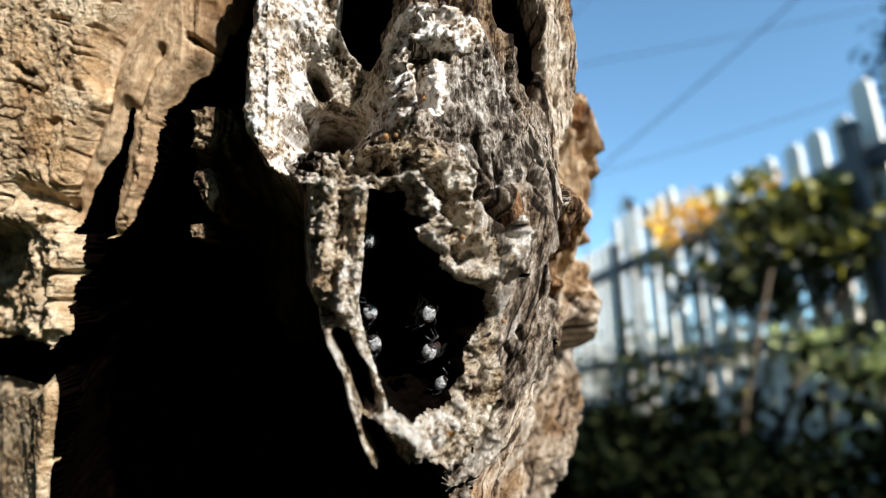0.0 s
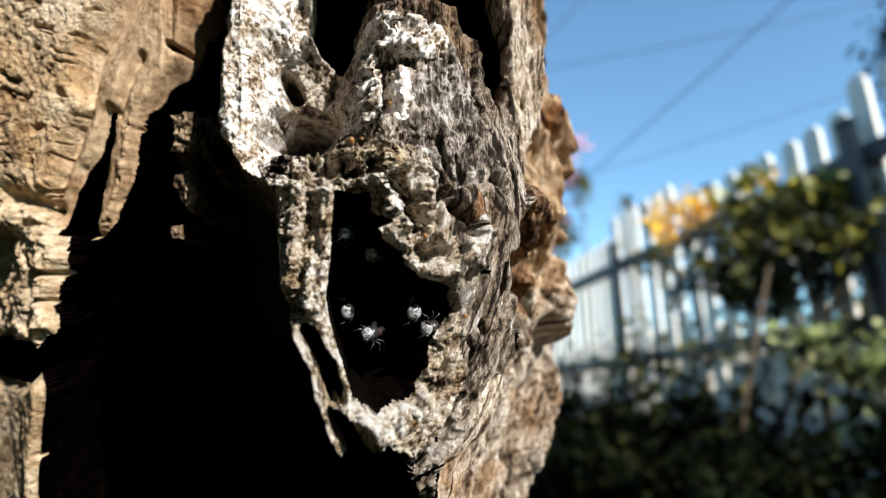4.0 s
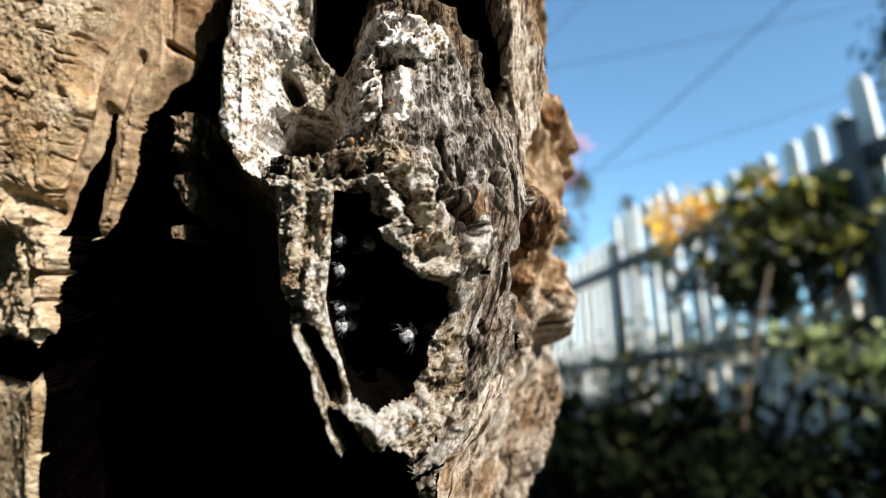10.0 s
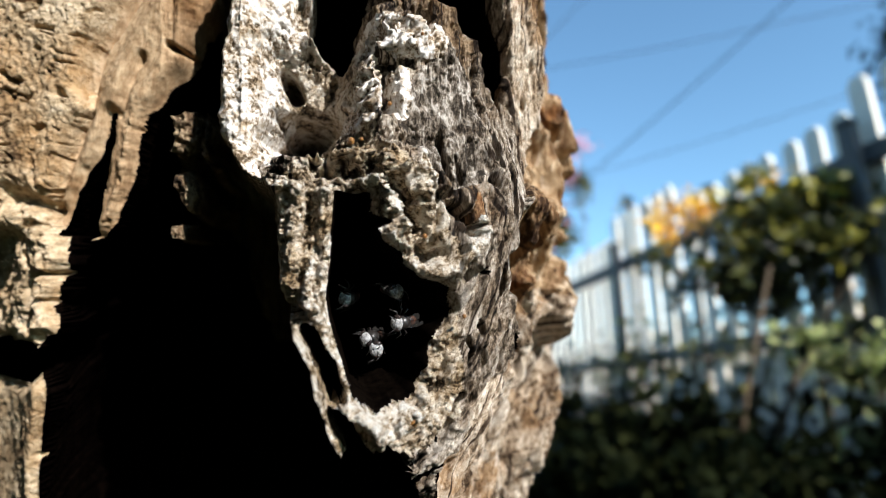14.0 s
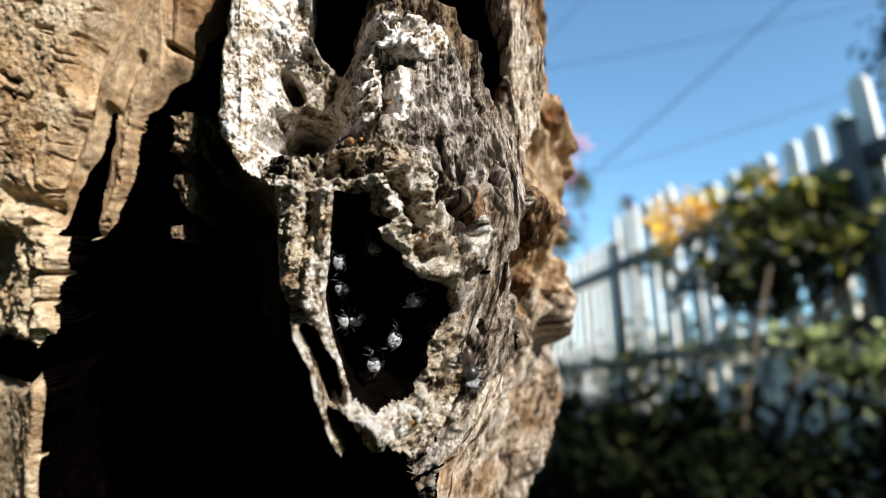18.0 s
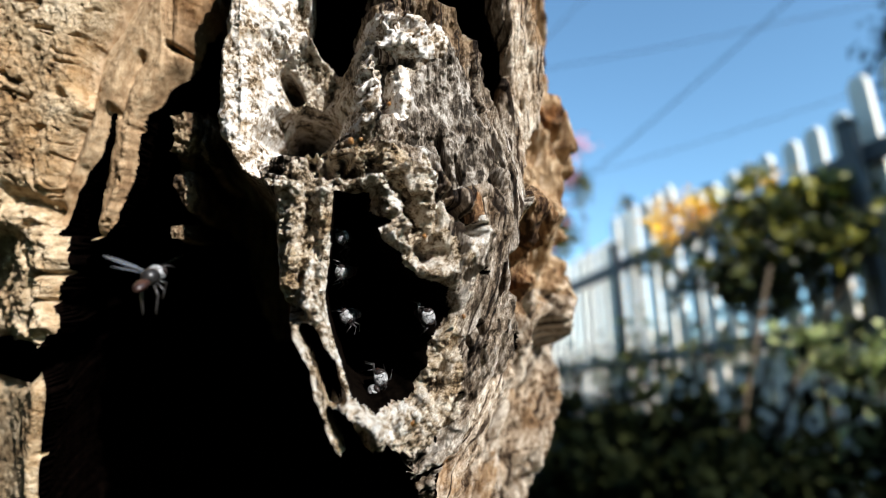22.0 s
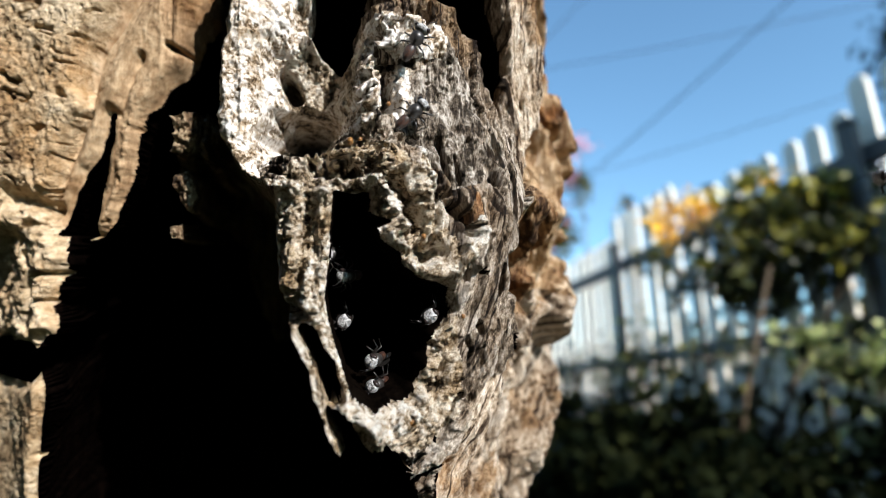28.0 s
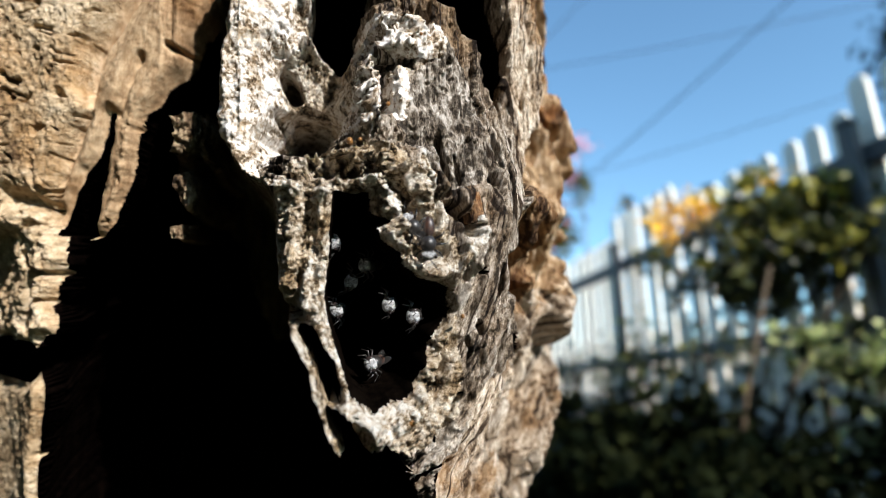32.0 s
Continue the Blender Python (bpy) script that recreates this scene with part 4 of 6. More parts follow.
def build_backing():
    """Dense greenery seen through the pickets."""
    rng = np.random.default_rng(48)
    for i in range(5):
        bush = thing("garden_bush", pose(1.95 - 0.16 * i, 2.5 + i * 0.85, 0), "dense dark green bush behind the picket fence", "bush", "bushes behind the fence")
        part("stem", mesh_from("stem", *tube([(0, 0, 0), (0.03, 0.02, 0.4), (0.0, 0.04, 0.9)], [0.03, 0.02, 0.008]), stem_mat), None, bush)
        at = clumps(rng, 2200, (0, 0, 0.66), (0.30, 0.5, 0.52), 60, 0.07)
        at[:, 2] = np.maximum(at[:, 2], 0.02)
        tagged(part("foliage", leaves("foliage", at, 0.08, 0.04, leaf_mat, 80 + i), None, bush), kind="stuff")


def build_pale_bushes():
    """Thin sunlit bushes between the hedge and the fence."""
    pale = mat("pale_leaf", [(0.25, (0.10, 0.13, 0.03)), (0.5, (0.30, 0.34, 0.10)), (0.75, (0.55, 0.56, 0.26))], 0.5, 8, bump_scale=90, grit=0.002, island=True)
    rng = np.random.default_rng(61)
    for i, (spot, spread, n) in enumerate((((1.09, -0.29, 1.6), 0.045, 120), ((1.18, -0.33, 1.5), 0.05, 130), ((1.12, -0.52, 1.4), 0.05, 90), ((0.86, -0.39, 2.4), 0.07, 60))):
        top = eye_point(*spot)
        bush = thing("pale_bush", pose(top.x, top.y, 0), "thin sunlit bush with pale green leaves by the fence", "bush", "pale bushes by the fence")
        part("stem", mesh_from("stem", *tube([(0.02, 0.02, 0), (0.02, 0, top.z * 0.6), (0, 0, top.z)], [0.008, 0.006, 0.003]), stem_mat), None, bush)
        at = np.array((0, 0, top.z)) + rng.normal(size=(n, 3)) * spread
        tagged(part("foliage", leaves("foliage", at, 0.045, 0.022, pale, 90 + i), None, bush), kind="stuff")


def build_light_blockers():
    """Plain unseen walls, added behind and beside the camera to block light."""
    wall = mat("dark_blocker", [(0.3, (0.03, 0.022, 0.016)), (0.7, (0.06, 0.045, 0.032))], 0.8, 3, (1, 1, 0.1), bump_scale=40, grit=0.004)
    stone = mat("grey_blocker", [(0.3, (0.16, 0.15, 0.14)), (0.7, (0.28, 0.27, 0.25))], 0.9, 6, bump_scale=60, grit=0.004)
    for name, at, size, m, label in (("blocker_west", (-1.3, 0.6, 0), (0.2, 6.0, 2.2), wall, "unseen dark wall added beside the tree to block sky light"),
                                     ("blocker_south", (-0.1, -2.4, 0), (2.6, 0.2, 5.0), wall, "unseen dark wall added behind the viewer to block sky light"),
                                     ("blocker_east", (2.25, 0.3, 0), (0.18, 2.6, 1.40), stone, "unseen low grey wall added to shade the hedge")):
        ob = tagged(part(name, box(*size, 0.01), m, None, smooth=False), label, "wall", kind="structure")
        ob.matrix_world = pose(*at)


def build_tall_plants():
    rng = np.random.default_rng(28)
    for i, (x, y, h, bloom) in enumerate(((1.02, 4.75, 2.35, 1), (1.24, 4.6, 2.95, 1), (1.62, 4.6, 2.5, 0), (1.15, 4.9, 2.5, 0))):
        plant = thing("tall_plant", pose(x, y, 0), "tall thin flowering plant behind the fence" if bloom else "tall thin leafy plant behind the fence", "plant", "tall plants behind the fence")
        part("stem", mesh_from("stem", *tube([(0, 0, 0), (0.03, 0.01, h * 0.5), (0.0, 0.0, h)], [0.014, 0.010, 0.004]), stem_mat), None, plant)
        at = clumps(rng, 160, (0, 0, h * 0.86), (0.10, 0.10, h * 0.10), 14, 0.04)
        tagged(part("foliage", leaves("foliage", at, 0.08, 0.03, leaf_mat, 50 + i), None, plant), kind="stuff")
        if bloom:
            flower_head("blossom", (0.02, 0, h - 0.02), 0.06, pink_mat, plant, 60 + i)
            flower_head("blossom", (-0.08, 0, h - 0.35), 0.05, pink_mat, plant, 70 + i)


def build_tree():
    rng = np.random.default_rng(38)
    tree = thing("garden_tree", pose(4.55, 3.6, 0), "dark leafy tree beyond the fence", "tree")
    part("trunk", mesh_from("trunk", *tube([(0, 0, 0), (0.05, 0, 1.2), (-0.05, 0.05, 2.4), (0, 0, 3.4)], [0.12, 0.1, 0.07, 0.03], 12), stem_mat), None, tree)
    for i in range(5):
        a = i * 1.3
        part("limb", mesh_from("limb", *tube([(0, 0, 2.2 + 0.15 * i), (0.4 * math.cos(a), 0.4 * math.sin(a), 2.9 + 0.1 * i), (0.8 * math.cos(a), 0.8 * math.sin(a), 3.3 + 0.1 * i)], [0.05, 0.03, 0.01]), stem_mat), None, tree)
    at = clumps(rng, 6000, (0.0, -0.1, 3.5), (1.0, 1.0, 0.8), 120, 0.12)
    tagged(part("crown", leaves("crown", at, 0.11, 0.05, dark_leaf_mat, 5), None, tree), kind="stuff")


def cable(a, b, sag, r):
    a, b = Vector(a), Vector(b)
    pts = [a.lerp(b, k / 12) - Vector((0, 0, sag * 4 * (k / 12) * (1 - k / 12))) for k in range(13)]
    me = mesh_from("overhead_cable", *tube([p - a for p in pts], [r] * 13, 6), cable_mat)
    ob = new("overhead_cable", me)
    ob.matrix_world = Matrix.Translation(a)
    tagged(ob, "black overhead cable against the blue sky", "cable", "overhead cables")


build_ground()
build_fence()
build_shrub()
build_hedge()
build_backing()
build_pale_bushes()
build_light_blockers()
build_tall_plants()
build_tree()
for a, b, r in (((2.01, 0.89, 9.0), (5.03, 3.73, 7.0), 0.010), ((1.08, 2.85, 9.0), (7.07, 3.77, 8.0), 0.007),
                ((2.64, 1.35, 10.0), (7.96, 2.98, 9.0), 0.007), ((1.08, 2.89, 9.0), (2.75, 4.57, 9.0), 0.007)):
    cable(eye_point(*a), eye_point(*b), 0.05, r)


# ---- stingless bees ----
black_mat = mat("black_chitin", [(0.35, (0.010, 0.009, 0.009)), (0.65, (0.030, 0.027, 0.025))], 0.35, 900, bump=0.4, bump_scale=3000, grit=0.00005, spec=0.5)
fuzz_mat = mat("pale_hair", [(0.40, (0.03, 0.03, 0.03)), (0.50, (0.26, 0.26, 0.26)), (0.62, (0.66, 0.66, 0.66))], 0.8, 1500, bump=0.9, bump_scale=5000, grit=0.0002)
belly_mat = mat("amber_abdomen", [(0.35, (0.012, 0.008, 0.008)), (0.5, (0.026, 0.013, 0.010)), (0.65, (0.09, 0.036, 0.018))], 0.4, 1200, bump=0.3, bump_scale=3000, grit=0.00005, spec=0.5)
eye_mat = mat("dark_eye", [(0.4, (0.012, 0.010, 0.010)), (0.6, (0.03, 0.022, 0.02))], 0.15, 2000, bump=0.0, spec=0.6)


def film_mat(name, tint, alpha):
    """A thin clear membrane, streaked along its veins."""
    m = mat(name, [(0.35, tuple(0.6 * c for c in tint)), (0.6, tint)], 0.3, 900, bump=0.2, bump_scale=2500, grit=0.00003, spec=0.5)
    m.node_tree.nodes["Principled BSDF"].inputs["Alpha"].default_value = alpha
    return m


folded_wing_mat = film_mat("folded_wing", (0.20, 0.19, 0.18), 0.10)
spread_wing_mat = film_mat("spread_wing", (0.62, 0.68, 0.75), 0.22)


BEE = 0.00115          # metres per unit of the bee's plan


def blob(at, radii, seg=14, rings=9):
    bm = bmesh.new()
    bmesh.ops.create_uvsphere(bm, u_segments=seg, v_segments=rings, radius=1, matrix=Matrix.Translation(at) @ Matrix.Diagonal((*radii, 1)))
    return bm


def bee_part(name, bm, material, parent, label=""):
    bmesh.ops.scale(bm, verts=bm.verts[:], vec=(BEE, BEE, BEE))
    return part(name, bm, material, parent, label)


def limb_part(name, points, radii, material, parent):
    return part(name, mesh_from(name, *tube([Vector(p) * BEE for p in points], [r * BEE for r in radii], 6), material), None, parent)


def wing_part(name, root, tip, width, material, parent):
    """A thin oval blade from root to tip."""
    root, tip = Vector(root) * BEE, Vector(tip) * BEE
    way = tip - root
    side = way.cross(Vector((0.15, 0, 1))).normalized() * width * BEE
    verts, n = [], 9
    for i in range(n):
        k = i / (n - 1)
        w = math.sin(math.pi * min(0.97, 0.08 + 0.9 * k)) ** 0.6
        mid = root + way * k + Vector((0, 0, 0.00012 * math.sin(3 * k)))
        verts += [mid + side * w * 0.35, mid - side * w]
    faces = [(2 * i, 2 * i + 1, 2 * i + 3, 2 * i + 2) for i in range(n - 1)]
    return part(name, mesh_from(name, verts, faces, material), None, parent, "clear veined wing")


def build_bee(name, label, group, flying):
    """A four-millimetre bee that heads along +x with its back up."""
    bee = thing(name, pose(0, 0, 0), label, "bee", group)
    bm = blob((0, 0, 0), (0.85, 0.78, 0.74))
    for v in bm.verts:
        v.co *= 1 + 0.05 * noise.noise(v.co * 4)
    bee_part("thorax", bm, black_mat, bee)
    bm = blob((1.12, 0, -0.08), (0.50, 0.86, 0.74), 16, 10)
    for v in bm.verts:
        if v.co.x > 1.2:
            v.co.x -= 0.25 * abs(v.co.y) ** 2
    head = bee_part("head", bm, fuzz_mat, bee, "head with white facial hair")
    for s in (1, -1):
        bee_part("eye", blob((1.18, 0.66 * s, 0.02), (0.30, 0.26, 0.48), 10, 7), eye_mat, head)
        limb_part("antenna", [(1.5, 0.16 * s, 0.0), (1.85, 0.42 * s, 0.35), (2.25, 0.75 * s, 0.15), (2.5, 0.95 * s, -0.15)], [0.05, 0.05, 0.055, 0.05], black_mat, head)
    bm = blob((-1.62, 0, -0.10), (1.05, 0.58, 0.42), 14, 10)
    for v in bm.verts:
        v.co.z -= 0.12 * (v.co.x + 1.2) ** 2 * 0.4
        v.co.y *= 1 + 0.03 * math.sin(v.co.x * 9)
    bee_part("abdomen", bm, belly_mat, bee, "reddish amber abdomen")
    for s in (1, -1):
        if flying:
            wing_part("forewing", (0.1, 0.5 * s, 0.6), (-0.5, 3.4 * s, 2.2), 0.85, spread_wing_mat, bee)
            wing_part("hindwing", (-0.3, 0.5 * s, 0.5), (-1.4, 2.4 * s, 1.5), 0.6, spread_wing_mat, bee)
            legs = (((0.45, 0.4, -0.5), (0.7, 0.9, -0.9), (0.5, 0.8, -1.5)), ((0.0, 0.45, -0.6), (0.0, 1.0, -1.3), (-0.3, 0.9, -2.0)),
                    ((-0.4, 0.4, -0.6), (-0.7, 0.75, -1.5), (-1.1, 0.6, -2.6), (-1.3, 0.6, -3.1)))
        else:
            wing_part("forewing", (0.1, 0.45 * s, 0.65), (-2.9, 0.35 * s, 0.62), 0.5, folded_wing_mat, bee)
            legs = (((0.45, 0.4, -0.5), (0.9, 1.1, -0.3), (1.3, 1.4, -1.0)), ((0.0, 0.45, -0.6), (0.0, 1.4, -0.3), (-0.1, 1.9, -1.0)),
                    ((-0.4, 0.4, -0.6), (-0.9, 1.3, -0.2), (-1.6, 1.8, -1.0)))
        for leg in legs:
            pts = [(x, y * s, z) for x, y, z in leg]
            limb_part("leg", pts, [0.13, 0.12, 0.10, 0.07][:len(pts)] if flying else [0.12, 0.10, 0.06], black_mat, bee)
    return bee


guards = [build_bee("guard_bee", "small black bee with white face guarding the nest entrance", "bees in the nest entrance", False)]
guards += [copy_thing(guards[0], pose(0, 0, 0)) for i in range(8)]
flyers = [build_bee("flying_bee", "small black bee with amber abdomen in flight", "bees in flight", True)]
flyers += [copy_thing(flyers[0], pose(0, 0, 0)) for i in range(3)]
crawlers = [copy_thing(guards[0], pose(0, 0, 0)) for i in range(3)]
for ob in crawlers:
    ob.name = "crawling_bee"
    tagged(ob, "small black bee crawling over the weathered wood", "bee", "bees on the wood")


def at(x, y, depth, turn=0, roll=0):
    """A bee that faces out of the hollow: millimetres right, up and away from the resting camera, turned aside and rolled."""
    return EYE @ pose(x * 0.001, y * 0.001, -depth * 0.001) @ pose(0, 0, 0, 0, turn, 0) @ pose(0, 0, 0, 0, -90, 0) @ pose(0, 0, 0, 180 + roll, 0, 0) @ pose(-0.0012, 0, 0)


def fly(x, y, depth, head=180, climb=0, bank=0):
    """A bee in the air: its heading in the picture plane, 180 towards the tree, and its climb."""
    return EYE @ pose(x * 0.001, y * 0.001, -depth * 0.001) @ pose(0, 0, 0, -90, 0, 0) @ pose(0, 0, 0, 0, 0, head) @ pose(0, 0, 0, bank, -climb, 0)


def crawl(x, y, depth, head):
    """A bee that clings to the wood with its back to the camera, head towards the given angle in the picture plane."""
    return EYE @ pose(x * 0.001, y * 0.001, -depth * 0.001, 0, 0, head)


def motions():
    """Bees at the entrance, on the wood and in the air."""
    walk(guards[0], [(0, at(-27, 2.8, 119, 0, -41)), (0.5, at(-26.9, 3, 119, 0, -41)), (1, at(-14.4, 0.1, 67.7, -18, 30)), (1.5, at(-14.4, 0.2, 67.7, -18, 30)), (2, at(-24, 1.4, 119, 0, 8)), (2.5, at(-23.8, 1.2, 119, 0, 8)), (3, at(-12.4, 2, 67.7, -28, -6)), (4.5, at(-12.2, 1.9, 67.7, -28, -6)), (6, at(-18.1, 3.1, 119, 0, -2)), (6.5, at(-18.1, 2.9, 119, 0, -2)), (7, at(-12.9, 2.5, 67.7, -23, 23)), (7.5, at(-12.8, 2.4, 67.7, -23, 23)), (8, at(-12.5, 0.6, 67.7, -27, -10)), (8.5, at(-12.3, 0.5, 67.7, -27, -10)), (9, at(-19.4, 1.8, 119, 0, 1)), (9.5, at(-19.4, 1.7, 119, 0, 1)), (10, at(-12.7, 1.1, 67.7, -4, 8)), (10.5, at(-12.6, 0.9, 67.7, -4, 8)), (11, at(-12.9, 1.1, 67.7, 16, 45)), (11.5, at(-13.1, 1.2, 67.7, 16, 45)), (12, at(-19.6, 2.3, 119, 0, -21)), (12.5, at(-19.5, 2.3, 119, 0, -21)), (13, at(-12.7, 2.2, 67.7, 10, 19)), (13.5, at(-12.5, 2.1, 67.7, 10, 19)), (14, at(-19.5, 3.2, 119, 0, -20)), (15.5, at(-19.3, 3, 119, 0, -20)), (17, at(-19.5, 3.2, 119, 0, -49)), (17.5, at(-19.3, 3.3, 119, 0, -49)), (18, at(-19.5, 3.2, 119, 0, 47)), (18.5, at(-19.4, 3.4, 119, 0, 47)), (19, at(-19.5, 3.2, 119, 0, -20)), (19.5, at(-19.4, 3.3, 119, 0, -20)), (20, at(-9.3, 4.2, 66.5, -13, 39)), (20.5, at(-9.5, 4.1, 66.5, -13, 39)), (21, at(-16.7, 5, 119, 0, 8)), (21.5, at(-16.9, 4.8, 119, 0, 8)), (22, at(-12.3, 1.5, 67.7, -2, 27)), (22.5, at(-12.4, 1.7, 67.7, -2, 27)), (23, at(-13.4, 0.1, 67.7, -32, 20)), (23.5, at(-13.6, -0, 67.7, -32, 20)), (24, at(-12.7, -0.3, 67.7, -8, -40)), (24.5, at(-12.7, -0.1, 67.7, -8, -40)), (25, at(-12.5, -0.5, 67.7, 11, 43)), (26.5, at(-12.3, -0.4, 67.7, 11, 43)), (28, at(-14.1, -0.6, 67.7, -20, 13)), (28.5, at(-14.2, -0.6, 67.7, -20, 13)), (29, at(-20.6, 0.7, 119, 0, -20)), (29.5, at(-20.5, 0.5, 119, 0, -20)), (30, at(-20.6, 0.7, 119, 0, 24)), (30.5, at(-20.5, 0.6, 119, 0, 24)), (31, at(-12.9, 0.8, 67.7, 15, -28)), (31.5, at(-12.9, 0.9, 67.7, 15, -28)), (32, at(-13.2, 0.8, 67.7, 23, 15))])
    walk(guards[1], [(0, at(-26.3, -4.5, 119, 0, 16)), (0.5, at(-26.5, -4.3, 119, 0, 16)), (1, at(-22.2, -4.8, 119, 0, 2)), (1.5, at(-22.3, -5, 119, 0, 2)), (2, at(-12.5, -3, 67.7, 3, -30)), (2.5, at(-12.6, -3.1, 67.7, 3, -30)), (3, at(-18.8, -5, 119, 0, 0)), (4.5, at(-18.9, -5, 119, 0, 0)), (6, at(-12.2, -3.1, 67.7, -26, -1)), (6.5, at(-12, -3.3, 67.7, -26, -1)), (7, at(-9.3, -0.8, 66.5, 2, 27)), (7.5, at(-9.3, -0.7, 66.5, 2, 27)), (8, at(-16.3, -3.1, 119, 0, -10)), (8.5, at(-16.1, -2.9, 119, 0, -10)), (9, at(-8.4, -3.4, 66.5, -33, 2)), (9.5, at(-8.6, -3.4, 66.5, -33, 2)), (10, at(-12.7, -2.7, 67.7, -20, 24)), (10.5, at(-12.5, -2.9, 67.7, -20, 24)), (11, at(-12.2, -2.4, 67.7, -7, -11)), (11.5, at(-12.2, -2.6, 67.7, -7, -11)), (12, at(-12.3, -3.8, 67.7, 28, -10)), (12.5, at(-12.2, -3.6, 67.7, 28, -10)), (13, at(-12.5, -1.9, 67.7, -10, -15)), (13.5, at(-12.5, -2.1, 67.7, -10, -15)), (14, at(-18.9, -4.1, 119, 0, -1)), (15.5, at(-19.1, -4.1, 119, 0, -1)), (17, at(-12.9, -2.7, 67.7, -28, 4)), (17.5, at(-12.7, -2.8, 67.7, -28, 4)), (18, at(-12.7, -1.7, 67.7, 29, 6)), (18.5, at(-12.6, -1.7, 67.7, 29, 6)), (19, at(-12.7, -1.2, 67.7, 17, 44)), (19.5, at(-12.8, -1.1, 67.7, 17, 44)), (20, at(-12.7, 0.1, 67.7, 23, 24)), (20.5, at(-12.8, 0, 67.7, 23, 24)), (21, at(-12.4, 0.1, 67.7, 21, 32)), (21.5, at(-12.3, 0.1, 67.7, 21, 32)), (22, at(-12.4, -2.9, 67.7, -17, -1)), (22.5, at(-12.3, -2.9, 67.7, -17, -1)), (23, at(-12, -5.9, 67.7, -11, -23)), (23.5, at(-12.2, -5.9, 67.7, -11, -23)), (24, at(-13.1, -3.1, 67.7, 5, -18)), (24.5, at(-12.9, -3.1, 67.7, 5, -18)), (25, at(-12.2, -2.7, 67.7, 8, 8)), (26.5, at(-12, -2.9, 67.7, 8, 8)), (28, at(-12.2, -3.4, 67.7, -27, -5)), (28.5, at(-12.3, -3.3, 67.7, -27, -5)), (29, at(-11.5, -1.7, 67.7, -7, 20)), (29.5, at(-11.4, -1.7, 67.7, -7, 20)), (30, at(-11.5, -4, 67.7, -28, -33)), (30.5, at(-11.4, -3.8, 67.7, -28, -33)), (31, at(-10.6, -4.7, 67.7, 0, -9)), (31.5, at(-10.5, -4.7, 67.7, 0, -9)), (32, at(-11.1, -4.1, 67.7, 11, -16))])
    walk(guards[2], [(0, at(-12.7, -7.4, 67.7, 4, 16)), (0.5, at(-12.6, -7.4, 67.7, 4, 16)), (1, at(-12.5, -5.9, 67.7, -12, 16)), (1.5, at(-12.4, -5.8, 67.7, -12, 16)), (2, at(-21.7, -11.6, 119, 0, 11)), (2.5, at(-21.8, -11.5, 119, 0, 11)), (3, at(-11.7, -7.8, 67.7, 20, -1)), (4.5, at(-11.7, -7.7, 67.7, 20, -1)), (6, at(-11.3, -7.1, 67.7, -33, 3)), (6.5, at(-11.3, -7.2, 67.7, -33, 3)), (7, at(-13.4, -6.9, 67.7, 25, 14)), (7.5, at(-13.4, -6.7, 67.7, 25, 14)), (8, at(-12.7, -7.6, 67.7, 10, -10)), (8.5, at(-12.9, -7.8, 67.7, 10, -10)), (9, at(-13.4, -6.2, 67.7, -10, 21)), (9.5, at(-13.6, -6, 67.7, -10, 21)), (10, at(-12.7, -7.3, 67.7, -29, 36)), (10.5, at(-12.5, -7.4, 67.7, -29, 36)), (11, at(-12, -6.9, 67.7, 26, 46)), (11.5, at(-12.1, -7.1, 67.7, 26, 46)), (12, at(-11.6, -9.5, 67.7, -25, -38)), (12.5, at(-11.5, -9.5, 67.7, -25, -38)), (13, at(-12, -6.6, 67.7, 27, -9)), (13.5, at(-11.8, -6.7, 67.7, 27, -9)), (14, at(-12, -6.2, 67.7, -16, -11)), (15.5, at(-11.8, -6.2, 67.7, -16, -11)), (17, at(-13.4, -5.3, 67.7, 11, -33)), (17.5, at(-13.2, -5.1, 67.7, 11, -33)), (18, at(-12.4, -5, 67.7, 0, 16)), (18.5, at(-12.2, -5, 67.7, 0, 16)), (19, at(-12.3, -5.3, 67.7, 15, -48)), (19.5, at(-12.2, -5.3, 67.7, 15, -48)), (20, at(-12.4, -7.4, 67.7, 21, -6)), (20.5, at(-12.6, -7.4, 67.7, 21, -6)), (21, at(-12.2, -4.7, 67.7, -4, 6)), (21.5, at(-12, -4.5, 67.7, -4, 6)), (22, at(-11.8, -8.3, 67.7, -15, 38)), (22.5, at(-12, -8.2, 67.7, -15, 38)), (23, at(-10.6, -12.5, 67.7, -20, 4)), (23.5, at(-10.7, -12.7, 67.7, -20, 4)), (24, at(-12.9, -5.3, 67.7, -23, 11)), (24.5, at(-13.1, -5.2, 67.7, -23, 11)), (25, at(-19, -11.1, 119, 0, 40)), (26.5, at(-18.8, -11.1, 119, 0, 40)), (28, at(-12, -9, 67.7, 26, -36)), (28.5, at(-12.1, -9, 67.7, 26, -36)), (29, at(-18.3, -14.4, 119, 0, 12)), (29.5, at(-18.1, -14.3, 119, 0, 12)), (30, at(-18.3, -14.4, 119, 0, 39)), (30.5, at(-18.5, -14.5, 119, 0, 39)), (31, at(-18.3, -14.4, 119, 0, -29)), (31.5, at(-18.1, -14.4, 119, 0, -29)), (32, at(-12.9, -7.6, 67.7, -5, 21))])
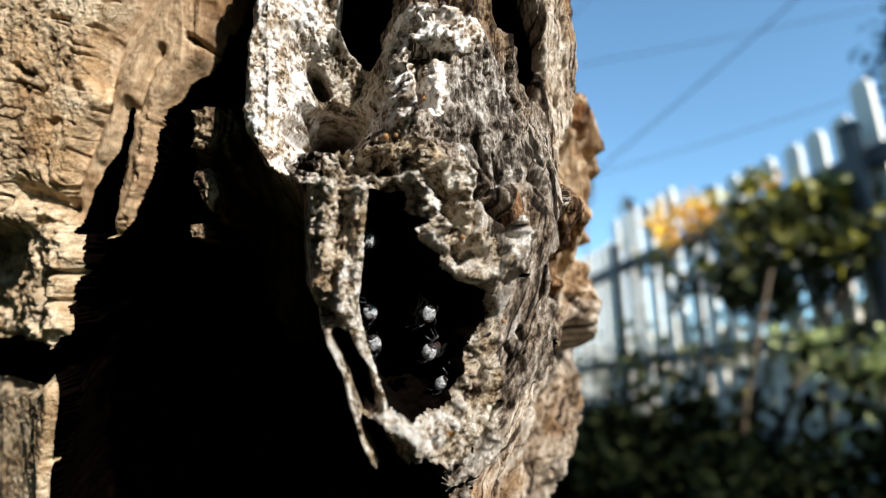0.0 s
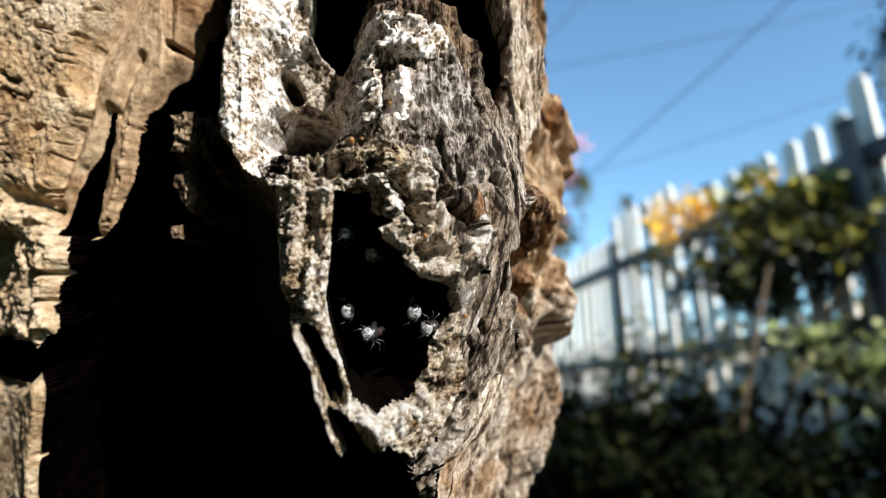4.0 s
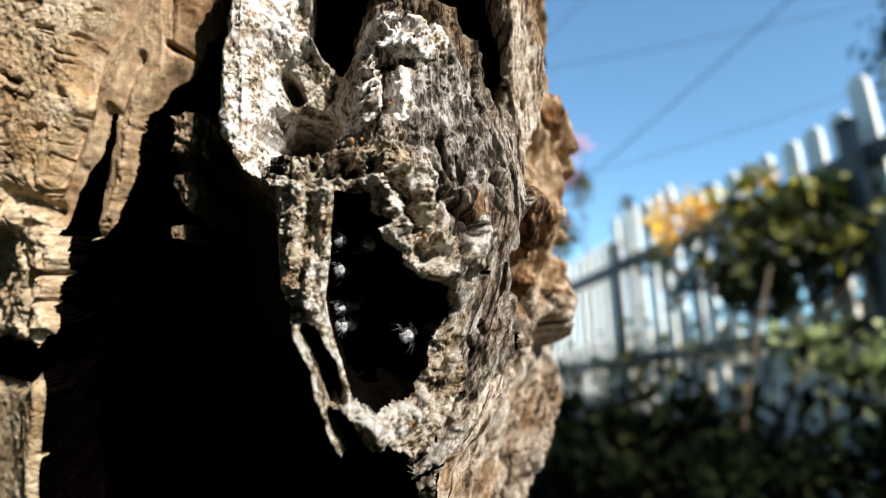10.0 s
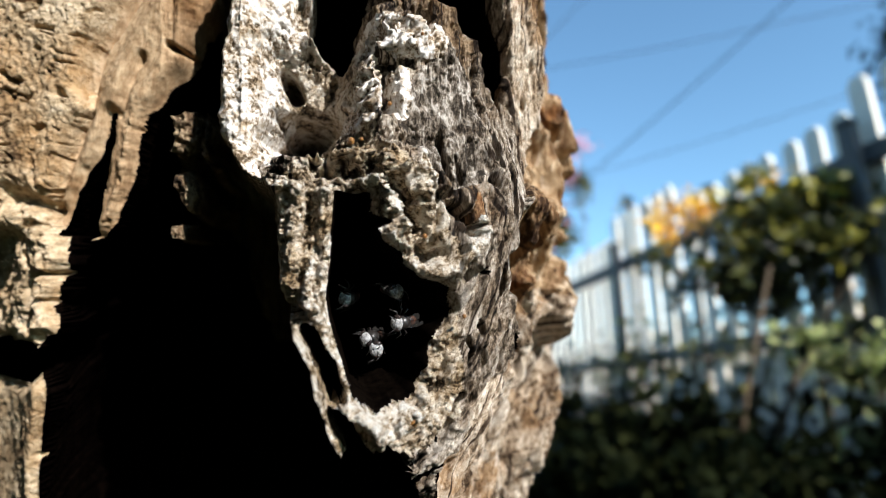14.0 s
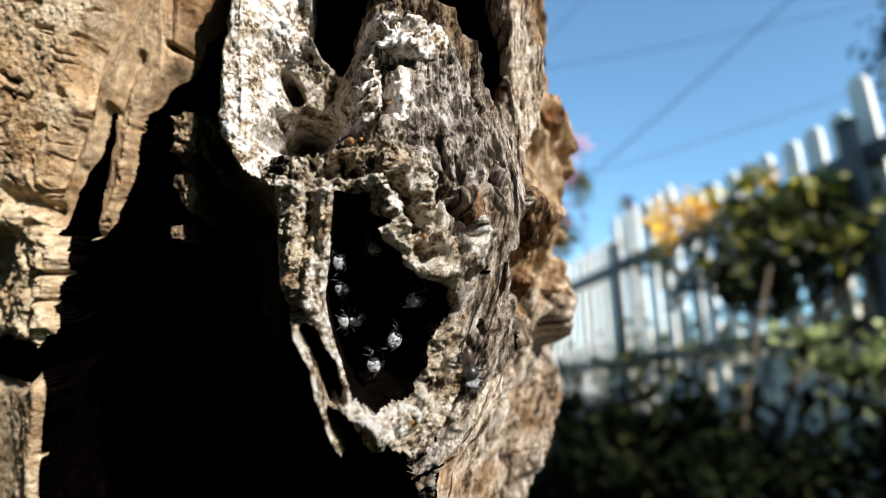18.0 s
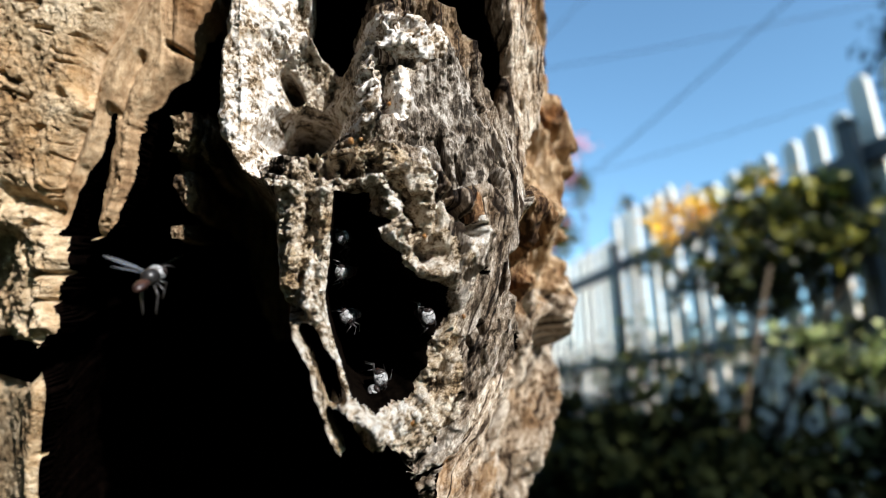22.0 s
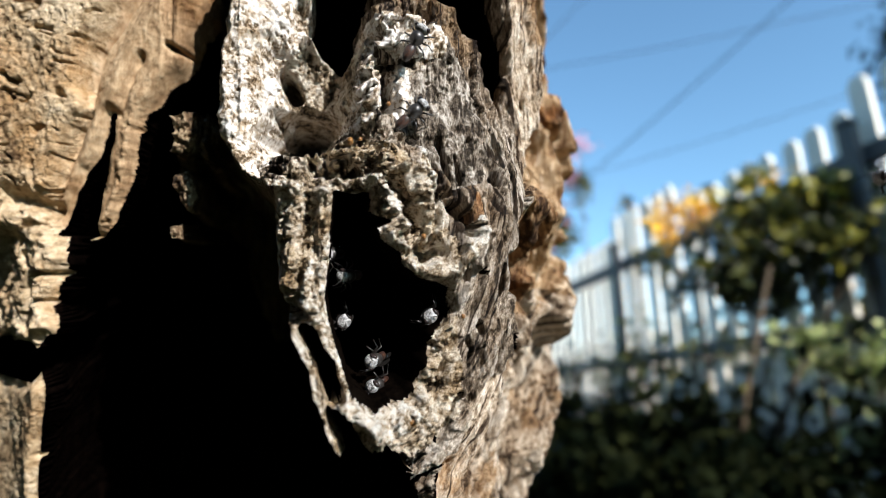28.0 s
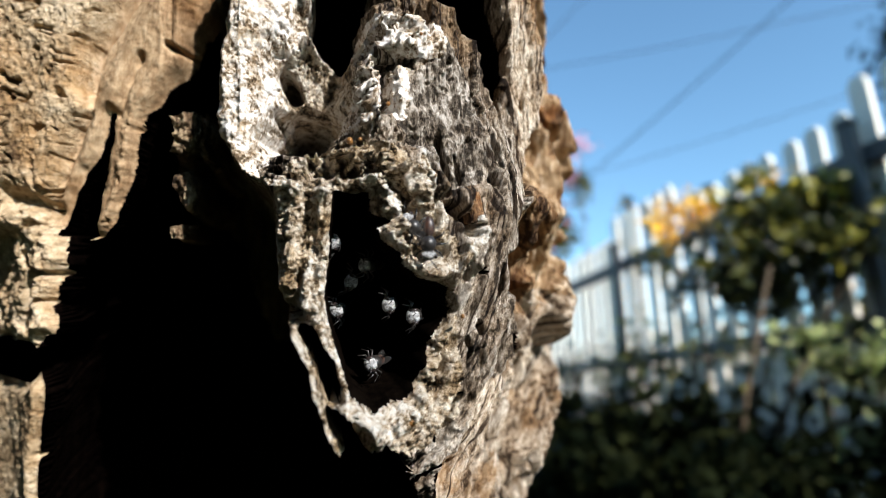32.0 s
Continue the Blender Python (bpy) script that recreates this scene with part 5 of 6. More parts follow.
    walk(guards[3], [(0, at(-12.2, -11.1, 67.7, 11, 27)), (0.5, at(-12.3, -11.3, 67.7, 11, 27)), (1, at(-10.1, -13.2, 67.7, 9, 23)), (1.5, at(-10.2, -13.1, 67.7, 9, 23)), (2, at(-11.1, -10.2, 67.7, 3, -27)), (2.5, at(-11, -10.3, 67.7, 3, -27)), (3, at(-9.1, -10.4, 66.5, -21, 49)), (4.5, at(-9.2, -10.2, 66.5, -21, 49)), (6, at(-13.6, -19.7, 119, 0, -48)), (6.5, at(-13.4, -19.9, 119, 0, -48)), (7, at(-13.6, -19.7, 119, 0, 19)), (7.5, at(-13.8, -19.6, 119, 0, 19)), (8, at(-10.6, -10.4, 67.7, 26, -26)), (8.5, at(-10.6, -10.4, 67.7, 26, -26)), (9, at(-5.9, -11, 65.6, -31, -10)), (9.5, at(-5.8, -10.9, 65.6, -31, -10)), (10, at(-12.5, -9.6, 67.7, -11, -3)), (10.5, at(-12.7, -9.4, 67.7, -11, -3)), (11, at(-10.6, -12.2, 67.7, -5, 44)), (11.5, at(-10.4, -12.2, 67.7, -5, 44)), (12, at(-15.7, -21, 119, 0, -38)), (12.5, at(-15.7, -21.1, 119, 0, -38)), (13, at(-15.7, -21, 119, 0, 44)), (13.5, at(-15.7, -21.1, 119, 0, 44)), (14, at(-9.3, -10.9, 66.5, -31, 43)), (15.5, at(-9.3, -10.7, 66.5, -31, 43)), (17, at(-10.4, -12.2, 67.7, -11, 22)), (17.5, at(-10.4, -12, 67.7, -11, 22)), (18, at(-12.2, -9, 67.7, -34, -5)), (18.5, at(-12.4, -8.8, 67.7, -34, -5)), (19, at(-12.2, -8.9, 67.7, 12, 12)), (19.5, at(-12.4, -9, 67.7, 12, 12)), (20, at(-11.7, -10.2, 67.7, 21, -34)), (20.5, at(-11.6, -10.3, 67.7, 21, -34)), (21, at(-11.1, -11.8, 67.7, -6, 11)), (21.5, at(-11.3, -12, 67.7, -6, 11)), (22, at(-16.2, -20.8, 119, 0, -47)), (22.5, at(-16.1, -21, 119, 0, -47)), (23, at(-10.2, -14.5, 67.7, 23, -8)), (23.5, at(-10.4, -14.3, 67.7, 23, -8)), (24, at(-11.3, -12.9, 67.7, -17, -27)), (24.5, at(-11.2, -13, 67.7, -17, -27)), (25, at(-10.6, -11.8, 67.7, 10, -45)), (26.5, at(-10.8, -11.6, 67.7, 10, -45)), (28, at(-8.5, -13.7, 66.5, -17, -19)), (28.5, at(-8.4, -13.6, 66.5, -17, -19)), (29, at(-14.1, -22.6, 119, 0, -24)), (29.5, at(-14.1, -22.6, 119, 0, -24)), (30, at(-11.7, -13.4, 67.7, 16, 9)), (30.5, at(-11.5, -13.4, 67.7, 16, 9)), (31, at(-10.4, -12.2, 67.7, 28, 20)), (31.5, at(-10.6, -12.4, 67.7, 28, 20)), (32, at(-15.7, -21, 119, 0, -20))])
    walk(guards[4], [(0, at(-20.8, -27.3, 119, 0, 9)), (0.5, at(-20.7, -27.4, 119, 0, 9)), (1, at(-12.3, -19.7, 67.7, 16, 12)), (1.5, at(-12.3, -19.8, 67.7, 16, 12)), (2, at(-19.1, -31.1, 119, 0, 24)), (2.5, at(-19.1, -31.1, 119, 0, 24)), (3, at(-16.5, -31.1, 119, 0, -20)), (4.5, at(-16.5, -30.9, 119, 0, -20)), (6, at(-14.5, -31.1, 119, 0, -12)), (6.5, at(-14.3, -31.3, 119, 0, -12)), (7, at(-14.5, -31.1, 119, 0, -23)), (7.5, at(-14.6, -31.3, 119, 0, -23)), (8, at(-14.5, -31.1, 119, 0, -12)), (8.5, at(-14.6, -30.9, 119, 0, -12)), (9, at(-14.5, -31.1, 119, 0, -23)), (9.5, at(-14.4, -31.1, 119, 0, -23)), (10, at(-14.5, -31.1, 119, 0, 33)), (10.5, at(-14.7, -30.9, 119, 0, 33)), (11, at(-10.4, -20.2, 67.7, -24, -29)), (11.5, at(-10.3, -20.3, 67.7, -24, -29)), (12, at(-9.8, -14.5, 66.5, 14, -10)), (12.5, at(-9.7, -14.7, 66.5, 14, -10)), (13, at(-13.4, -21.3, 67.7, -11, 47)), (13.5, at(-13.6, -21.2, 67.7, -11, 47)), (14, at(-16.9, -32.5, 119, 0, 39)), (15.5, at(-17.1, -32.7, 119, 0, 39)), (17, at(-9.5, -14.4, 66.5, -19, -34)), (17.5, at(-9.5, -14.3, 66.5, -19, -34)), (18, at(-8.3, -14.2, 66.5, 0, 7)), (18.5, at(-8.3, -14.4, 66.5, 0, 7)), (19, at(-10.6, -13.2, 67.7, -10, 9)), (19.5, at(-10.7, -13.1, 67.7, -10, 9)), (20, at(-10.3, -17.4, 67.7, 12, 31)), (20.5, at(-10.4, -17.6, 67.7, 12, 31)), (21, at(-9.5, -16.8, 66.5, -18, 14)), (21.5, at(-9.7, -16.9, 66.5, -18, 14)), (22, at(-8.3, -17.4, 66.5, -30, -43)), (22.5, at(-8.1, -17.6, 66.5, -30, -43)), (23, at(-10.6, -19.5, 67.7, -31, -38)), (23.5, at(-10.6, -19.3, 67.7, -31, -38)), (24, at(-7.8, -15.7, 66.5, 19, -12)), (24.5, at(-7.7, -15.8, 66.5, 19, -12)), (25, at(-7.5, -13, 66.5, 0, -4)), (26.5, at(-7.4, -13.2, 66.5, 0, -4)), (28, at(-8.4, -16.8, 66.5, -20, -45)), (28.5, at(-8.4, -16.9, 66.5, -20, -45)), (29, at(-8.3, -14.2, 66.5, -22, 35)), (29.5, at(-8.1, -14, 66.5, -22, 35)), (30, at(-12.7, -26.4, 119, 0, -16)), (30.5, at(-12.6, -26.5, 119, 0, -16)), (31, at(-12.7, -26.4, 119, 0, -7)), (31.5, at(-12.6, -26.2, 119, 0, -7)), (32, at(-8.5, -14, 66.5, -16, 24))])
    walk(guards[5], [(0, at(-12.9, 1.1, 67.7, -9, 2)), (0.5, at(-13.1, 1.2, 67.7, -9, 2)), (1, at(-15.3, -0.4, 119, 0, -33)), (1.5, at(-15.5, -0.6, 119, 0, -33)), (2, at(-9.1, 0.4, 66.5, -27, 22)), (2.5, at(-8.9, 0.4, 66.5, -27, 22)), (3, at(-8.7, -0.8, 66.5, -30, 10)), (4.5, at(-8.5, -0.6, 66.5, -30, 10)), (6, at(-6.6, -1.6, 66.5, -27, 16)), (6.5, at(-6.5, -1.8, 66.5, -27, 16)), (7, at(-6.2, -3.3, 65.6, 17, 44)), (7.5, at(-6.1, -3.5, 65.6, 17, 44)), (8, at(-6.8, -4.6, 66.5, -7, -11)), (8.5, at(-7, -4.4, 66.5, -7, -11)), (9, at(-8.2, 0.1, 66.5, -7, 20)), (9.5, at(-8.3, 0.2, 66.5, -7, 20)), (10, at(-8.9, 0.5, 66.5, 20, -38)), (10.5, at(-8.9, 0.6, 66.5, 20, -38)), (11, at(-12.2, -0.6, 119, 0, -17)), (11.5, at(-12.1, -0.4, 119, 0, -17)), (12, at(-9.3, 0.5, 66.5, -31, -26)), (12.5, at(-9.3, 0.7, 66.5, -31, -26)), (13, at(-12.7, -0.6, 119, 0, 23)), (13.5, at(-12.5, -0.6, 119, 0, 23)), (14, at(-5.5, -5, 65.6, 30, 48)), (15.5, at(-5.5, -5, 65.6, 30, 48)), (17, at(-8.4, -3.4, 66.5, -30, -9)), (17.5, at(-8.3, -3.6, 66.5, -30, -9)), (18, at(-8.2, 0.1, 66.5, 26, 0)), (18.5, at(-8.2, 0.2, 66.5, 26, 0)), (19, at(0.1, -5, 65.6, -10, 28)), (19.5, at(0, -5.1, 65.6, -10, 28)), (20, at(-6.2, -2.8, 65.6, 25, -35)), (20.5, at(-6.4, -2.6, 65.6, 25, -35)), (21, at(-9.9, -3.7, 119, 0, 1)), (21.5, at(-9.7, -3.5, 119, 0, 1)), (22, at(-9.9, -3.7, 119, 0, -35)), (22.5, at(-9.8, -3.6, 119, 0, -35)), (23, at(-5.4, -14.6, 65.6, -22, 3)), (23.5, at(-5.6, -14.4, 65.6, -22, 3)), (24, at(-9.2, -14.4, 119, 0, -24)), (24.5, at(-9.2, -14.3, 119, 0, -24)), (25, at(-8.5, -2.1, 66.5, 21, -13)), (26.5, at(-8.7, -2, 66.5, 21, -13)), (28, at(-12, -3.1, 119, 0, -31)), (28.5, at(-12.2, -2.9, 119, 0, -31)), (29, at(-12, -3.1, 119, 0, 12)), (29.5, at(-11.9, -3.1, 119, 0, 12)), (30, at(-5.2, -4.7, 65.6, -16, -43)), (30.5, at(-5.1, -4.8, 65.6, -16, -43)), (31, at(-6.5, -3.7, 66.5, 34, -31)), (31.5, at(-6.5, -3.9, 66.5, 34, -31)), (32, at(-9.2, -2, 66.5, -25, -1))])
    walk(guards[6], [(0, at(-5.6, -11.7, 65.6, -15, -21)), (0.5, at(-5.8, -11.8, 65.6, -15, -21)), (1, at(-6, -18.9, 119, 0, -33)), (1.5, at(-6.2, -18.8, 119, 0, -33)), (2, at(-5.9, -12.1, 65.6, -5, -43)), (2.5, at(-5.8, -12.2, 65.6, -5, -43)), (3, at(-2.1, -9.4, 65.6, -33, -16)), (4.5, at(-1.9, -9.6, 65.6, -33, -16)), (6, at(-2.6, -9.6, 65.6, 34, 22)), (6.5, at(-2.8, -9.7, 65.6, 34, 22)), (7, at(-4.7, -10.1, 65.6, -5, -30)), (7.5, at(-4.6, -9.9, 65.6, -5, -30)), (8, at(-6.2, -11.6, 65.6, -26, -8)), (8.5, at(-6.2, -11.8, 65.6, -26, -8)), (9, at(-3.7, -8.4, 65.6, 10, 32)), (9.5, at(-3.7, -8.6, 65.6, 10, 32)), (10, at(-4.3, -10.4, 65.6, -2, 35)), (10.5, at(-4.1, -10.5, 65.6, -2, 35)), (11, at(-9.3, -15.7, 66.5, 21, 34)), (11.5, at(-9.5, -15.9, 66.5, 21, 34)), (12, at(-5.5, -8.6, 65.6, -11, -3)), (12.5, at(-5.3, -8.4, 65.6, -11, -3)), (13, at(-2.8, -6, 65.6, -23, 8)), (13.5, at(-3, -5.8, 65.6, -23, 8)), (14, at(-5.4, -8.9, 65.6, -32, -3)), (15.5, at(-5.2, -9, 65.6, -32, -3)), (17, at(-5.7, -8.9, 65.6, -23, -2)), (17.5, at(-5.9, -9.1, 65.6, -23, -2)), (18, at(-3.5, -6.2, 65.6, -22, -49)), (18.5, at(-3.5, -6.3, 65.6, -22, -49)), (19, at(-3, -6.7, 65.6, -5, -7)), (19.5, at(-3.2, -6.8, 65.6, -5, -7)), (20, at(-3.9, -14.4, 119, 0, 4)), (20.5, at(-3.7, -14.6, 119, 0, 4)), (21, at(-4.8, -9.6, 65.6, -26, 0)), (21.5, at(-4.6, -9.6, 65.6, -26, 0)), (22, at(-5.6, -17, 119, 0, -20)), (22.5, at(-5.5, -17, 119, 0, -20)), (23, at(-4.9, -9.6, 65.6, -29, -8)), (23.5, at(-4.7, -9.8, 65.6, -29, -8)), (24, at(-5.6, -17, 119, 0, 16)), (24.5, at(-5.7, -17, 119, 0, 16)), (25, at(-5.6, -17, 119, 0, -19)), (26.5, at(-5.6, -17.1, 119, 0, -19)), (28, at(-5.6, -17, 119, 0, 21)), (28.5, at(-5.7, -17.2, 119, 0, 21)), (29, at(-4.1, -9.3, 65.6, 20, -48)), (29.5, at(-4.1, -9.1, 65.6, 20, -48)), (30, at(-5, -16.6, 119, 0, -28)), (30.5, at(-4.8, -16.6, 119, 0, -28)), (31, at(-3, -9.4, 65.6, -15, 9)), (31.5, at(-2.8, -9.2, 65.6, -15, 9)), (32, at(-6.2, -6.7, 65.6, 0, 6))])
    walk(guards[7], [(0, at(-4.1, -15.4, 65.6, -12, -38)), (0.5, at(-3.9, -15.4, 65.6, -12, -38)), (1, at(-8.2, -15.6, 66.5, 23, 44)), (1.5, at(-8.4, -15.7, 66.5, 23, 44)), (2, at(-9.8, -16.3, 66.5, 10, 46)), (2.5, at(-9.7, -16.4, 66.5, 10, 46)), (3, at(-10.6, -27.4, 119, 0, -2)), (4.5, at(-10.5, -27.6, 119, 0, -2)), (6, at(-8.6, -27.4, 119, 0, 2)), (6.5, at(-8.5, -27.5, 119, 0, 2)), (7, at(-4.5, -16.2, 65.6, -29, -13)), (7.5, at(-4.3, -16.4, 65.6, -29, -13)), (8, at(-6.2, -27.5, 119, 0, 42)), (8.5, at(-6.3, -27.4, 119, 0, 42)), (9, at(-3.5, -10.8, 65.6, -27, -36)), (9.5, at(-3.6, -10.8, 65.6, -27, -36)), (10, at(-5.4, -22.6, 119, 0, -46)), (10.5, at(-5.5, -22.8, 119, 0, -46)), (11, at(-5.2, -16.5, 65.6, 0, 10)), (11.5, at(-5.3, -16.3, 65.6, 0, 10)), (12, at(-4.5, -13.5, 65.6, 2, 37)), (12.5, at(-4.4, -13.6, 65.6, 2, 37)), (13, at(-3.7, -13.5, 65.6, 12, 13)), (13.5, at(-3.6, -13.4, 65.6, 12, 13)), (14, at(-8, -12.2, 66.5, 7, 0)), (15.5, at(-7.9, -12.4, 66.5, 7, 0)), (17, at(-5.9, -12.5, 65.6, -29, -40)), (17.5, at(-6.1, -12.3, 65.6, -29, -40)), (18, at(-5.7, -11, 65.6, 10, -28)), (18.5, at(-5.8, -10.9, 65.6, 10, -28)), (19, at(-5.7, -13.5, 65.6, -5, 14)), (19.5, at(-5.6, -13.3, 65.6, -5, 14)), (20, at(-6.8, -16.4, 66.5, 6, -25)), (20.5, at(-7, -16.2, 66.5, 6, -25)), (21, at(-6, -14.8, 65.6, -16, -35)), (21.5, at(-5.8, -14.9, 65.6, -16, -35)), (22, at(-7.4, -15.7, 66.5, 11, 21)), (22.5, at(-7.3, -15.9, 66.5, 11, 21)), (23, at(-6.5, -19.2, 66.5, -25, -22)), (23.5, at(-6.3, -19.2, 66.5, -25, -22)), (24, at(-7.9, -30, 119, 0, -35)), (24.5, at(-7.8, -29.9, 119, 0, -35)), (25, at(-7.9, -30, 119, 0, 11)), (26.5, at(-8.1, -29.8, 119, 0, 11)), (28, at(-7.9, -30, 119, 0, -20)), (28.5, at(-8.1, -30.2, 119, 0, -20)), (29, at(-6.7, -17.1, 66.5, 25, -23)), (29.5, at(-6.7, -17.2, 66.5, 25, -23)), (30, at(-6.5, -12.6, 66.5, 10, 13)), (30.5, at(-6.4, -12.8, 66.5, 10, 13)), (31, at(-7.9, -24.2, 119, 0, 44)), (31.5, at(-7.8, -24.1, 119, 0, 44)), (32, at(-7.9, -24.2, 119, 0, 22))])
    walk(guards[8], [(0, at(-5.7, -7.3, 65.6, 32, -10)), (0.5, at(-5.7, -7.2, 65.6, 32, -10)), (1, at(-4.3, -9.6, 65.6, -14, 7)), (1.5, at(-4.5, -9.7, 65.6, -14, 7)), (2, at(-3.7, -8.1, 65.6, 10, 42)), (2.5, at(-3.6, -8.1, 65.6, 10, 42)), (3, at(-3.5, -7.6, 65.6, 5, -6)), (4.5, at(-3.3, -7.6, 65.6, 5, -6)), (6, at(-0.6, -7.7, 65.6, -14, 22)), (6.5, at(-0.6, -7.6, 65.6, -14, 22)), (7, at(1, -14.4, 119, 0, 13)), (7.5, at(1.2, -14.6, 119, 0, 13)), (8, at(1, -14.4, 119, 0, -42)), (8.5, at(0.8, -14.6, 119, 0, -42)), (9, at(-4, -5.9, 65.6, -14, -33)), (9.5, at(-4.1, -6.1, 65.6, -14, -33)), (10, at(-2.2, -12.7, 119, 0, 0)), (10.5, at(-2, -12.9, 119, 0, 0)), (11, at(-4, -17.2, 65.6, -8, -34)), (11.5, at(-4, -17, 65.6, -8, -34)), (12, at(-2.2, -23, 119, 0, 2)), (12.5, at(-2.2, -23.1, 119, 0, 2)), (13, at(-2.2, -23, 119, 0, 15)), (13.5, at(-2.3, -23, 119, 0, 15)), (14, at(-2.2, -23, 119, 0, -15)), (15.5, at(-2.3, -23, 119, 0, -15)), (17, at(-2.2, -23, 119, 0, 33)), (17.5, at(-2.2, -23.2, 119, 0, 33)), (18, at(-2.2, -23, 119, 0, -39)), (18.5, at(-2, -22.8, 119, 0, -39)), (19, at(-1.3, -9.4, 65.6, -30, 20)), (19.5, at(-1.3, -9.6, 65.6, -30, 20)), (20, at(-3.1, -8.1, 65.6, 4, 25)), (20.5, at(-2.9, -8.2, 65.6, 4, 25)), (21, at(-5, -16.9, 65.6, 30, 1)), (21.5, at(-5.1, -17, 65.6, 30, 1)), (22, at(-1.6, -8.1, 65.6, 22, 14)), (22.5, at(-1.4, -8, 65.6, 22, 14)), (23, at(-2.3, -15.2, 65.6, 0, 0)), (23.5, at(-2.4, -15.3, 65.6, 0, 0)), (24, at(-1.3, -8.1, 65.6, 34, -15)), (24.5, at(-1.3, -8.2, 65.6, 34, -15)), (25, at(-1.3, -8.7, 65.6, -5, -2)), (26.5, at(-1.2, -8.5, 65.6, -5, -2)), (28, at(-1.3, -8.1, 65.6, 9, -43)), (28.5, at(-1.5, -7.9, 65.6, 9, -43)), (29, at(0.3, -14.6, 119, 0, 15)), (29.5, at(0.5, -14.7, 119, 0, 15)), (30, at(0.3, -14.6, 119, 0, -46)), (30.5, at(0.5, -14.4, 119, 0, -46)), (31, at(0.3, -14.6, 119, 0, -12)), (31.5, at(0.4, -14.8, 119, 0, -12)), (32, at(-3.3, -8.1, 65.6, -4, 6))])
    walk(flyers[0], [(0, fly(81.57, 8.74, 60.0, 150)), (2.5, fly(70.01, -16.96, 54.0, 165)), (3, fly(46.59, -21.81, 61.4, 170, 10)), (3.3, fly(-7.38, -6.14, 60.0, 180, 5)), (3.45, fly(-14.75, -11.03, 120.0, 180)), (6.1, fly(-14.75, -11.03, 120.0, 110)), (6.3, fly(-7.38, -6.14, 60.0, 40)), (6.65, fly(64.56, 16.83, 56.0, 30)), (7, fly(84.84, 17.44, 58.0, 105)), (7.5, fly(70.23, -16.12, 54.0, 165)), (8, fly(46.84, -20.85, 61.4, 185, 15)), (8.3, fly(-7.38, -6.14, 60.0, 180, 5)), (8.45, fly(-14.75, -11.03, 120.0, 180)), (11.1, fly(-14.75, -11.03, 120.0, 110)), (11.3, fly(-7.38, -6.14, 60.0, 40)), (11.65, fly(64.56, 16.83, 56.0, 30)), (12, fly(84.84, 17.44, 58.0, 105)), (12.5, fly(52.43, -18.75, 52.0, 165)), (13, fly(27.79, -23.71, 59.0, 140, -20)), (13.3, fly(-7.38, -6.14, 60.0, 180, 5)), (13.45, fly(-14.75, -11.03, 120.0, 180)), (17.1, fly(-14.75, -11.03, 120.0, 110)), (17.3, fly(-7.38, -6.14, 60.0, 40)), (17.65, fly(64.56, 16.83, 56.0, 30)), (18, fly(84.84, 17.44, 58.0, 105)), (18.5, fly(54.58, 15.10, 52.0, 165)), (19, fly(30.23, 14.69, 59.0, 172, 5)), (19.3, fly(-7.38, -6.14, 60.0, 180, 5)), (19.45, fly(-14.75, -11.03, 120.0, 180)), (22.1, fly(-14.75, -11.03, 120.0, 110)), (22.3, fly(-7.38, -6.14, 60.0, 40)), (22.65, fly(64.56, 16.83, 56.0, 30)), (23, fly(84.84, 17.44, 58.0, 105)), (23.5, fly(51.66, 22.09, 54.0, 165)), (24, fly(25.74, 22.57, 61.4, 178, 0)), (24.3, fly(-7.38, -6.14, 60.0, 180, 5)), (24.45, fly(-14.75, -11.03, 120.0, 180)), (26.1, fly(-14.75, -11.03, 120.0, 110)), (26.3, fly(-7.38, -6.14, 60.0, 40)), (26.65, fly(64.56, 16.83, 56.0, 30)), (27, fly(84.84, 17.44, 58.0, 105)), (28, fly(46.45, 7.46, 56.0, 165)), (28.5, fly(18.63, 5.86, 63.7, 175, 0)), (28.8, fly(-7.38, -6.14, 60.0, 180, 5)), (28.95, fly(-14.75, -11.03, 120.0, 180)), (32, fly(-14.75, -11.03, 120.0, 180))])
